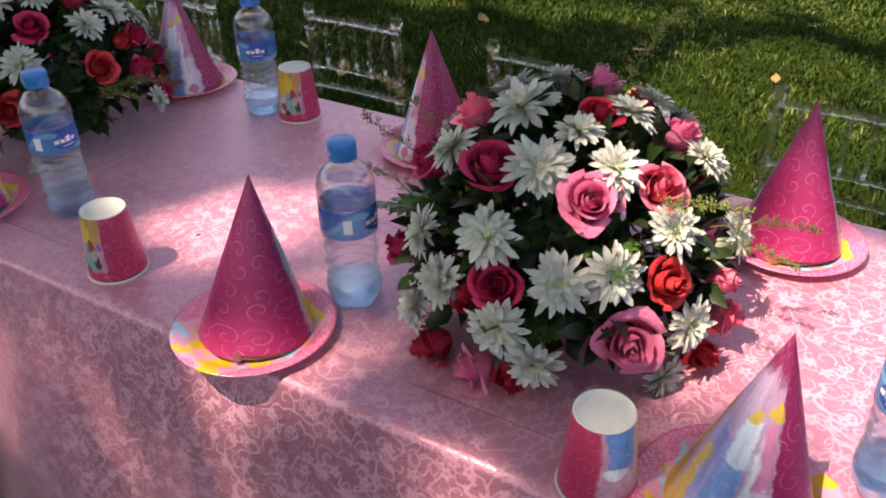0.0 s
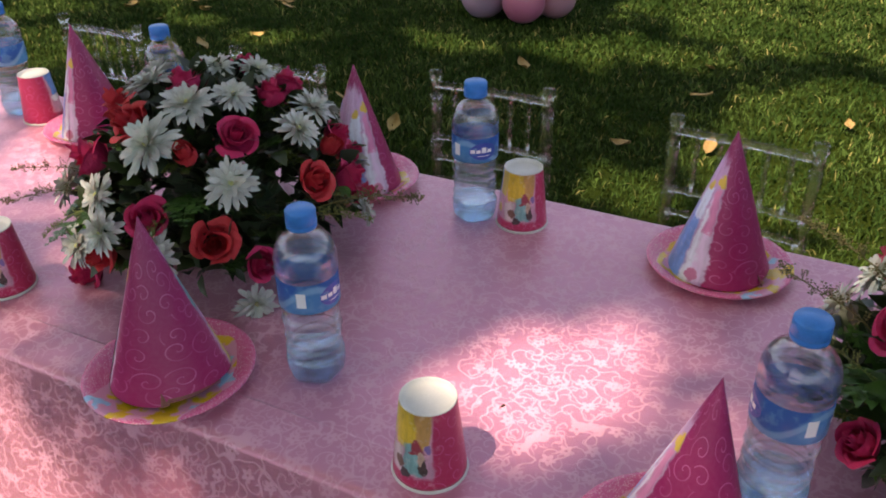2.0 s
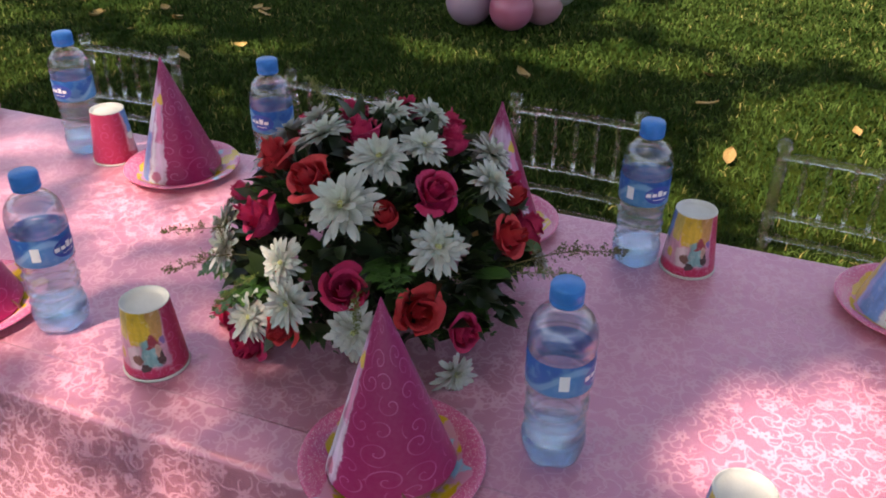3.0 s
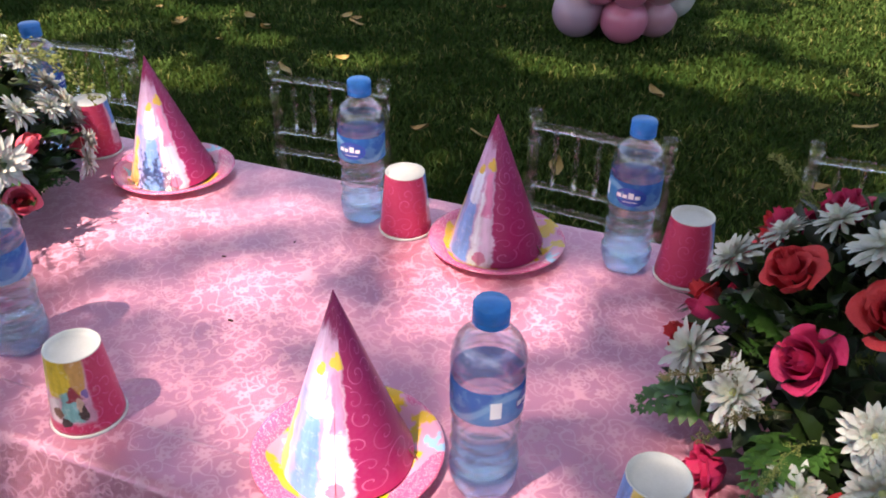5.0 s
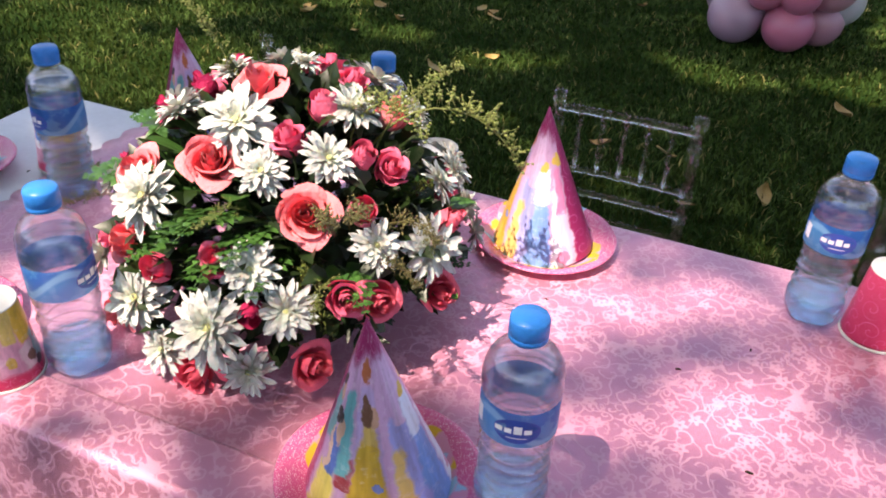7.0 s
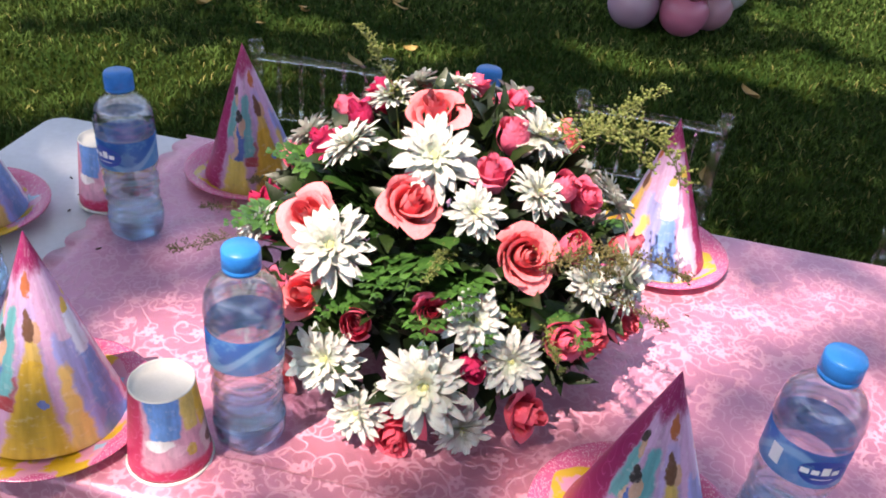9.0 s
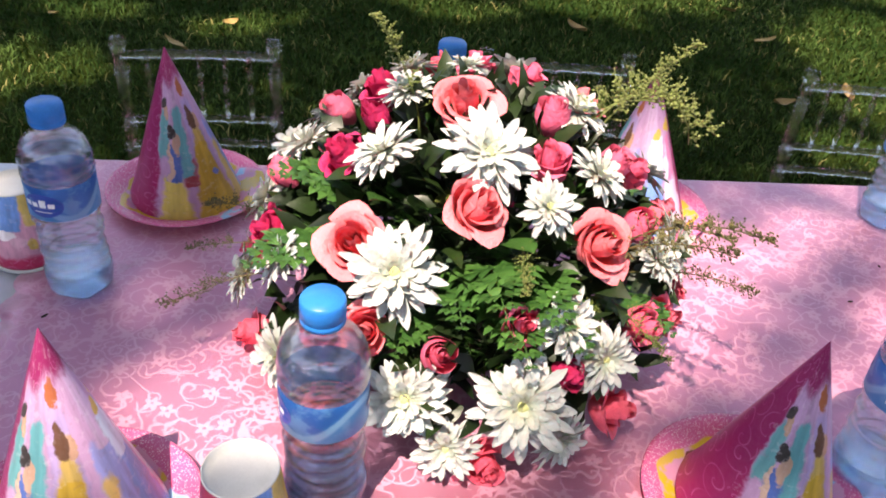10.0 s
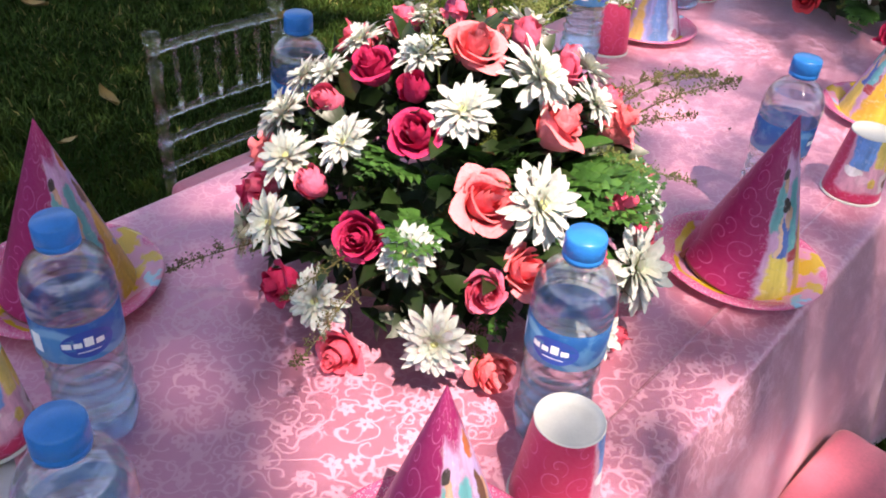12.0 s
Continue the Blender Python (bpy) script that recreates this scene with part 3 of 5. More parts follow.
def lawn():
    """Blades of grass over the part of the lawn that comes into view."""
    rng = np.random.default_rng(4)
    count = 330000
    x = rng.uniform(-4.6, 3.6, count)
    y = -0.2 + 6.0 * rng.uniform(0, 1, count) ** 1.15
    out = count // 6  # sparser blades all round, and no hard edge
    x += rng.normal(0, 0.35, count)
    y += rng.normal(0, 0.30, count)
    x[:out] = rng.normal(-0.5, 3.6, out)
    y[:out] = rng.normal(1.0, 3.4, out)
    tuft = np.sin(x * 21 + np.sin(y * 17) * 2) * np.sin(y * 23 + np.sin(x * 19) * 2)
    size = 0.026 + 0.020 * rng.uniform(0, 1, count) + 0.007 * tuft
    wide = 0.0016 + 0.0016 * rng.uniform(0, 1, count) + 0.0006 * np.clip(y - 1.5, 0, 4)
    turn, bend = rng.uniform(0, 2 * np.pi, count), rng.uniform(0.25, 1.15, count)
    lean = rng.uniform(0, 2 * np.pi, count)
    co = np.zeros((count, 5, 3), np.float32)
    sx, sy = np.cos(turn) * wide, np.sin(turn) * wide
    dx, dy = np.cos(lean) * bend * size, np.sin(lean) * bend * size
    for k, (side, rise, out) in enumerate(((-1, 0, 0), (1, 0, 0), (0.8, 0.6, 0.35), (-0.8, 0.6, 0.35), (0, 0.95, 1.0))):
        co[:, k, 0] = x + side * sx + out * dx
        co[:, k, 1] = y + side * sy + out * dy
        co[:, k, 2] = -0.006 + rise * size * (1.0 - 0.35 * bend * out)
    first = np.arange(count, dtype=np.int32)[:, None] * 5
    loops = np.concatenate([first + 0, first + 1, first + 2, first + 3, first + 3, first + 2, first + 4], 1).ravel()
    starts = np.stack([np.arange(count) * 7, np.arange(count) * 7 + 4], 1).ravel().astype(np.int32)
    me = bpy.data.meshes.new("lawn_grass")
    me.vertices.add(count * 5), me.loops.add(len(loops)), me.polygons.add(count * 2)
    me.vertices.foreach_set("co", co.ravel())
    me.loops.foreach_set("vertex_index", loops)
    me.polygons.foreach_set("loop_start", starts)
    me.update(calc_edges=True)
    me.materials.append(GRASS)
    tagged(new("lawn_grass", me), "short green lawn grass in dappled shade", "grass", kind="stuff")


ground_sheet()
lawn()


def unseen_hedge(name, x0, x1, y0, y1, tall):
    """An unseen clipped hedge, added to close the garden against low side light, with an uneven face."""
    bm = box(x0, x1, y0, y1, -0.02, tall, 0.0)
    bmesh.ops.subdivide_edges(bm, edges=bm.edges[:], cuts=14, use_grid_fill=True)
    for v in bm.verts:
        if v.co.z > 0.1:
            v.co += Vector((noise.noise(v.co * 1.7), noise.noise(v.co * 1.7 + Vector((9, 0, 0))), noise.noise(v.co * 1.7 + Vector((0, 9, 0))))) * 0.18
    tagged(new(name, finish(bm, name, HEDGE)), "unseen dark green hedge added round the lawn to block low side light", "hedge", kind="structure")


# Added out of view on all four sides to dim the light near the horizon.
unseen_hedge("hedge_south", -12.0, 12.0, -10.6, -9.4, 2.0)
unseen_hedge("hedge_north", -12.0, 12.0, 11.4, 12.6, 2.3)
unseen_hedge("hedge_west", -12.6, -11.4, -9.2, 11.2, 2.3)
unseen_hedge("hedge_east", 11.4, 12.6, -9.2, 11.2, 2.3)


# ---- an unseen tree, added to shade the table and lawn; its crown has cut gaps ----
# Gaps cut to place sun patches: centre x, y and half-widths, on the table and on the lawn.
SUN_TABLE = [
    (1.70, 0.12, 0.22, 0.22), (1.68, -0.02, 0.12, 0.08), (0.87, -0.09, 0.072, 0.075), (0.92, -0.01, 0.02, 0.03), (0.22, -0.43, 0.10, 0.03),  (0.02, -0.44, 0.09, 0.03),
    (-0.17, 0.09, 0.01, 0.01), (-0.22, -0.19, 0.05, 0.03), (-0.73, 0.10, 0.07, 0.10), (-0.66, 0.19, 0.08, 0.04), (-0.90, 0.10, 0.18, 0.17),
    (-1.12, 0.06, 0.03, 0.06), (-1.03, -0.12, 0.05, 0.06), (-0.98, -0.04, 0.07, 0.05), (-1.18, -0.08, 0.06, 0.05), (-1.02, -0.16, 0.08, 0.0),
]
# Where leaves are made smaller to let part of the sun through, on the table.
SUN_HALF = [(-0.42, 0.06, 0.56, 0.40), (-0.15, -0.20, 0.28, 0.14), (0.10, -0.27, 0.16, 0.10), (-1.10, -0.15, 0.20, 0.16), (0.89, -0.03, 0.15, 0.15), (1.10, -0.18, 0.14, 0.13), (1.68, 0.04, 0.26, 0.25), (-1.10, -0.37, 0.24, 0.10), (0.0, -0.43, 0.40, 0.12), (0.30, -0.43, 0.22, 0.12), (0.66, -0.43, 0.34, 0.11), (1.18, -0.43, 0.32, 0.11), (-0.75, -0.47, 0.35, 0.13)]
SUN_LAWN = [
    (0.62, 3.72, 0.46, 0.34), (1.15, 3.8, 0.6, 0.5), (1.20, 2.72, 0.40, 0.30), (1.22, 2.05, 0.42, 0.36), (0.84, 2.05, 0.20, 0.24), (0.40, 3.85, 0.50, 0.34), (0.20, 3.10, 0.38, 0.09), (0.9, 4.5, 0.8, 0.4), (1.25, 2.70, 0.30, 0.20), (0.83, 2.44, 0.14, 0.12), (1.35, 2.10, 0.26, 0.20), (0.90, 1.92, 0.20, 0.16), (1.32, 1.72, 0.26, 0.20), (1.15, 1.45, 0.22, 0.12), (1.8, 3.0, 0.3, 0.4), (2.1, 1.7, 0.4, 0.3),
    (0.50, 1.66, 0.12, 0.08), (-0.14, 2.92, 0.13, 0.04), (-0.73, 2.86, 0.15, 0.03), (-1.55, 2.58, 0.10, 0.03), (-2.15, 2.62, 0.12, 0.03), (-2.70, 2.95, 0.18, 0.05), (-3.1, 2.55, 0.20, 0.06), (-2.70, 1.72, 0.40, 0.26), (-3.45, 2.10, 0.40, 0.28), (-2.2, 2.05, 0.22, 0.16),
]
# Where they are made smaller over the lawn.
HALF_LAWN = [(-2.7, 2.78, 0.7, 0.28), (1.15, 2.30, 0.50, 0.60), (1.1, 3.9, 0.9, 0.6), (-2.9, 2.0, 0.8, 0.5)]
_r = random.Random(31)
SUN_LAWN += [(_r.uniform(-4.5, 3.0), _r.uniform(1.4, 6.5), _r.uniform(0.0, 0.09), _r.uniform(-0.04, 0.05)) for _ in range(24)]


def shade_tree():
    tree = thing("shade_tree", "unseen leafy tree added out of view to cast dappled shade over the table", "tree", pose(-1.6, -5.2, 0))
    base = Vector((-1.6, -5.2, 0))
    part("trunk", tube([(0, 0, -0.05), (0.03, 0.05, 1.2), (0.0, 0.2, 3.0), (0.1, 0.5, 5.2), (0.1, 1.0, 7.6)], [0.38, 0.29, 0.25, 0.20, 0.10], 14), BARK, tree)
    rng = random.Random(3)
    for k in range(9):
        a = radians(180 + 180 * k / 8)
        reach = rng.uniform(3.5, 5.0)
        pts = [Vector((0.05, 0.4, 4.6 + 0.2 * k)) + Vector((math.cos(a) * reach * s, math.sin(a) * reach * s, 2.2 * s ** 0.7 + rng.uniform(-0.1, 0.1))) for s in (0, 0.25, 0.5, 0.75, 1)]
        part("limb", tube(pts, [0.11, 0.08, 0.06, 0.04, 0.02], 8), BARK, tree)
    gen = np.random.default_rng(9)
    count = 130000
    p = np.stack([gen.uniform(-10.5, 9.5, count), gen.uniform(-10.5, 3.5, count), gen.uniform(6.6, 8.4, count)], 1)
    turn = np.arctan2(p[:, 1] + 3.5, p[:, 0] + 0.6)
    edge = 1.0 + 0.07 * np.sin(5 * turn + 1) + 0.05 * np.sin(11 * turn) + gen.uniform(-0.06, 0.06, count)
    far = np.hypot((p[:, 0] + 0.6) / 8.2, (p[:, 1] + 3.5) / 6.0)
    p[:, 2] += 0.6 - 1.6 * far ** 2
    p = p[far < edge]
    count = len(p)
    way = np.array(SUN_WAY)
    # Each leaf is traced down the sun's way; leaves above a wanted patch go.
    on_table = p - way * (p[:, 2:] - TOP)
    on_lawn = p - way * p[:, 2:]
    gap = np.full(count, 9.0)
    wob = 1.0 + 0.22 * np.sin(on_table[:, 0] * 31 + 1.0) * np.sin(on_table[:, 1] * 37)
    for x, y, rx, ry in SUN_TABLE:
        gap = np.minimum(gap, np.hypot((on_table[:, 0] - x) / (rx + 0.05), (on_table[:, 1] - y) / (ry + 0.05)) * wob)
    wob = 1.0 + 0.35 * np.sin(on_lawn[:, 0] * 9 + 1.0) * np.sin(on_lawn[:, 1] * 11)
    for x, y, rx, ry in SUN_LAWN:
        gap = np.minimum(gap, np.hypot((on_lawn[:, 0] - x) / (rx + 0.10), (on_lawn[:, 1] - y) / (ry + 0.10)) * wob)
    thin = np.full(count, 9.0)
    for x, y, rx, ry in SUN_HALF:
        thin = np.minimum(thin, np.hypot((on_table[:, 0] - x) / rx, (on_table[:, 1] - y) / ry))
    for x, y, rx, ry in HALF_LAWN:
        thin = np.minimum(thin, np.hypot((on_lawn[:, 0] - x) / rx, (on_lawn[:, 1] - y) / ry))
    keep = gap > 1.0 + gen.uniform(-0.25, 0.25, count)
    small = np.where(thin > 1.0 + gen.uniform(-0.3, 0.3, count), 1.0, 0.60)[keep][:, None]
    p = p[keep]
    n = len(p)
    ax = gen.normal(size=(n, 3)); ax[:, 2] *= 0.35; ax /= np.linalg.norm(ax, axis=1, keepdims=True)
    up = gen.normal(size=(n, 3)) * 0.45 + (0, 0, 1.0)
    side = np.cross(ax, up); side /= np.linalg.norm(side, axis=1, keepdims=True)
    half = gen.uniform(0.07, 0.115, (n, 1)) * small; w = half * gen.uniform(0.5, 0.7, (n, 1))
    co = np.stack([p - ax * half, p + side * w - ax * half * 0.1, p + ax * half, p - side * w - ax * half * 0.1], 1) - np.array(base)
    me = bpy.data.meshes.new("crown")
    me.vertices.add(n * 4), me.loops.add(n * 4), me.polygons.add(n)
    me.vertices.foreach_set("co", co.astype(np.float32).ravel())
    me.loops.foreach_set("vertex_index", np.arange(n * 4, dtype=np.int32))
    me.polygons.foreach_set("loop_start", np.arange(n, dtype=np.int32) * 4)
    me.update(calc_edges=True)
    me.materials.append(TREE_LEAF)
    crown = part("crown", me, TREE_LEAF, tree, "dense green leaves with gaps cut to place the sun patches")
    tagged(crown, kind="stuff")


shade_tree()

# ---- table and cloth ----
X0, X1, Y0, Y1 = -1.64, 2.02, -0.300, 0.335


def folding_table(x0, x1):
    t = thing("folding_table", "long white plastic folding table under a pink cloth", "table", pose((x0 + x1) / 2, (Y0 + Y1) / 2, 0), "party tables")
    hx, hy, top = (x1 - x0) / 2, (Y1 - Y0) / 2, TOP - 0.0045
    bm = bmesh.new()
    outline, r = [], 0.03
    for cx, cy, a0 in ((hx - r, hy - r, 0), (-hx + r, hy - r, 90), (-hx + r, -hy + r, 180), (hx - r, -hy + r, 270)):
        outline += [(cx + r * math.cos(radians(a0 + 15 * k)), cy + r * math.sin(radians(a0 + 15 * k))) for k in range(7)]
    rings = []
    for inset, z in ((0.01, top - 0.042), (0.0, top - 0.036), (0.0, top - 0.006), (0.0025, top - 0.0015), (0.008, top)):
        rings.append([bm.verts.new((x * (1 - inset / hx), y * (1 - inset / hy), z)) for x, y in outline])
    for low, high in zip(rings, rings[1:]):
        for i in range(len(low)):
            j = (i + 1) % len(low)
            bm.faces.new((low[i], low[j], high[j], high[i]))
    bm.faces.new(rings[-1]), bm.faces.new(rings[0][::-1])
    part("tabletop", bm, WHITE_TABLE, t, smooth=False)
    for sx in (-1, 1):
        x = sx * (hx - 0.28)
        z = top - 0.04
        part("leg_frame", tube([(x, -hy + 0.08, z), (x, -hy + 0.06, 0.02), (x, -hy + 0.08, 0.012), (x, hy - 0.08, 0.012), (x, hy - 0.06, 0.02), (x, hy - 0.08, z)], 0.0125, 10), STEEL, t, "grey steel folding leg")
        part("brace", tube([(x, 0, 0.35), (x * 0.45, 0, z)], 0.008, 8), STEEL, t)


folding_table(X0, 0.188)
folding_table(0.192, X1)


def crease(x, y):
    """Height of the fold lines that packing left in the cloth, and of small unevenness."""
    z = 0.0
    if y < -0.2400:
        z += 0.0036 * min(1.0, (-0.2400 - y) / 0.0012) * math.exp((y + 0.241) / 0.022) * (0.75 + 0.25 * math.sin(x * 5.0)) * (1.0 if x < 0.5 else 0.4)
    for at in (-1.02, -0.05, 0.92):
        z += 0.0014 * math.exp(-(((x - at - 0.02 * math.sin(y * 8)) / 0.006) ** 2))
    z += 0.0012 * math.exp(-(((y - 0.03) / 0.005) ** 2))
    return z + 0.0013 * noise.noise(Vector((x * 6.0, y * 9.0, 2.0)))


def tablecloth():
    r, far, near = 0.010, 0.345, -0.306
    profile = [(far + 0.004, 0.006, 1.0)]  # y, z, how far it may swing in folds

    def add(y, z, swing):
        profile.append((y, z, swing))

    for k in range(1, 16):
        add(far + 0.004, 0.006 + (TOP - r - 0.006) * k / 15, 1 - k / 15)
    for k in range(1, 5):
        a = radians(90 * k / 4)
        add(far - r + r * math.cos(a), TOP - r + r * math.sin(a), 0)
    rows = [far - r + (near + r - far + r) * k / 80 for k in range(1, 80)] + [-0.2365, -0.2395, -0.2405, -0.2415, -0.243, -0.2455]
    for y in sorted(rows, reverse=True):
        add(y, TOP, 0)
    for k in range(0, 5):
        a = radians(90 * k / 4)
        add(near + r - r * math.sin(a), TOP - r + r * math.cos(a), 0)
    for k in range(1, 22):
        add(near, TOP - r - (TOP - r - 0.006) * k / 21, k / 21)
    xs = [-1.405 + 0.02 * k for k in range(172)] + [2.03, 2.036]
    bm = bmesh.new()
    uv = bm.loops.layers.uv.new("UVMap")
    run, places = 0.0, []
    for i, (y, z, swing) in enumerate(profile):
        if i:
            run += math.hypot(y - profile[i - 1][0], z - profile[i - 1][1])
        places.append(run)
    grid = []
    for i, (y, z, swing) in enumerate(profile):
        row = []
        for k, x in enumerate(xs):
            xx, yy, zz = x, y, z
            if swing:
                side = -1 if y < 0 else 1
                fold = 0.55 * math.sin(x * 9.0 + 1.3 * math.sin(x * 2.3)) + 0.35 * math.sin(x * 17.0 + 2.0) + 0.25 * noise.noise(Vector((x * 3, 5.0, side)))
                yy += side * swing ** 0.8 * ((0.060 if side > 0 else 0.110) + 0.032 * fold)
            elif abs(z - TOP) < 1e-6:
                zz += crease(x, y)
            if k == 0:
                xx -= 0.014 * abs(math.sin(places[i] * math.pi / 0.045)) ** 0.6
            row.append(bm.verts.new((xx, yy, zz)))
        grid.append(row)
    where = {}
    for i, row in enumerate(grid):
        for k, v in enumerate(row):
            where[v] = (v.co.x, places[i])
    for a, b in zip(grid, grid[1:]):
        for k in range(len(a) - 1):
            f = bm.faces.new((a[k], a[k + 1], b[k + 1], b[k]))
            for loop in f.loops:
                loop[uv].uv = where[loop.vert]
    ob = new("tablecloth", finish(bm, "tablecloth", CLOTH))
    thick = ob.modifiers.new("thickness", "SOLIDIFY")
    thick.thickness, thick.offset = 0.0012, -1.0
    tagged(ob, "pink damask tablecloth with scroll pattern and scalloped end", "tablecloth")


tablecloth()


# ---- chairs ----
def turned_post(height, r, rings):
    prof = [(0, 0), (r * 0.9, 0.0), (r, 0.004)]
    for z in rings:
        prof += [(r, z - 0.010), (r * 1.22, z - 0.007), (r * 1.22, z - 0.003), (r * 0.95, z - 0.001), (r * 0.95, z + 0.001), (r * 1.22, z + 0.003), (r * 1.22, z + 0.007), (r, z + 0.010)]
    prof += [(r, height - 0.020), (r * 1.3, height - 0.017), (r * 1.3, height - 0.004), (r * 1.1, height), (0, height)]
    return lathe(prof, 16)


def beaded(length, r, beads):
    prof = [(0, 0), (r, 0)]
    for k in range(beads):
        z = length * (k + 1) / (beads + 1)
        prof += [(r, z - 0.008), (r * 1.4, z - 0.006), (r * 1.4, z - 0.002), (r * 1.1, z), (r * 1.4, z + 0.002), (r * 1.4, z + 0.006), (r, z + 0.008)]
    prof += [(r, length), (0, length)]
    return lathe(prof, 10)


def rail(x0, x1, y, z, r, sag, beads):
    pts, rad = [], []
    n = 24
    for k in range(n + 1):
        s = k / n
        pts.append((x0 + (x1 - x0) * s, y + sag * 4 * s * (1 - s), z))
        rad.append(r * (1.25 if beads and min(abs(s - (b + 1) / (beads + 1)) for b in range(beads)) < 0.021 else 1.0))
    return tube(pts, rad, 10)


def party_chair(m, label):
    """A child's clear chair; its own front looks along -y, its back posts stand at y = 0."""
    c = thing("party_chair", label, "chair", m, "clear chairs at the table")
    H, W, D, SEAT = 0.664, 0.132, 0.27, 0.335
    part("back_post", turned_post(H, 0.0115, (0.39, 0.45, 0.50, 0.60)), ACRYLIC, c, m=pose(-W, 0, 0))
    part("back_post", c.children[0].data, ACRYLIC, c, m=pose(W, 0, 0))
    front = turned_post(SEAT - 0.004, 0.0105, (0.10, 0.25))
    leg = part("front_leg", front, ACRYLIC, c, m=pose(-W - 0.008, -D, 0))
    part("front_leg", leg.data, ACRYLIC, c, m=pose(W + 0.008, -D, 0))
    for z, r, beads in ((H - 0.033, 0.0078, 5), (H - 0.158, 0.0066, 5), (H - 0.208, 0.0066, 5), (H - 0.262, 0.0066, 0)):
        part("back_rail", rail(-W, W, 0, z, r, 0.007, beads), ACRYLIC, c)
    rod = None
    for k in range(5):
        s = (k + 1) / 6
        at = pose(-W + 2 * W * s, 0.007 * 4 * s * (1 - s), H - 0.157)
        if rod is None:
            rod = part("spindle", beaded(0.122, 0.0044, 3), ACRYLIC, c, m=at)
        else:
            part("spindle", rod.data, ACRYLIC, c, m=at)
    part("seat", box(-W - 0.02, W + 0.02, -D - 0.015, 0.012, SEAT - 0.022, SEAT, 0.006), ACRYLIC, c)
    for z in (0.12, 0.2):
        for x in (-W, W):
            part("stretcher", tube([(x, 0, z), (x * 1.06, -D, z)], 0.006, 8), ACRYLIC, c)
        part("stretcher", tube([(-W, -D * (1 if z < 0.15 else 0), z), (W, -D * (1 if z < 0.15 else 0), z)], 0.006, 8), ACRYLIC, c)
    pad = box(-W - 0.018, W + 0.018, -D - 0.012, -0.015, SEAT + 0.001, SEAT + 0.050, 0.019)
    bmesh.ops.subdivide_edges(pad, edges=[e for e in pad.edges if e.calc_length() > 0.1], cuts=6, use_grid_fill=True)
    for v in pad.verts:
        if v.co.z > SEAT + 0.035:
            v.co.z += 0.010 * max(0.0, 1 - (v.co.x / 0.14) ** 2) * max(0.0, 1 - ((v.co.y + 0.14) / 0.14) ** 2)
    part("cushion", pad, CUSHION, c, "plump pink satin seat pad")
    return c


FAR_CHAIRS = [(1.540, 0.797, 0.0), (0.940, 0.762, -6.0), (0.404, 0.805, -0.5), (-0.108, 0.738, -7.0), (-0.709, 0.783, 0.0), (-1.352, 0.768, 3.7)]
first = party_chair(pose(*FAR_CHAIRS[0][:2], 0.0, 0, 0, FAR_CHAIRS[0][2]), "clear acrylic child's bamboo-style chair standing on the lawn")
for x, y, turn in FAR_CHAIRS[1:]:
    copy_thing(first, pose(x, y, 0.0, 0, 0, turn))
for x, y, turn in ((0.385, -0.645, 180.0), (-0.700, -0.640, 176.0)):
    tagged(copy_thing(first, pose(x, y, 0.0, 0, 0, turn)), "clear acrylic child's chair with a pink pad against the cloth")


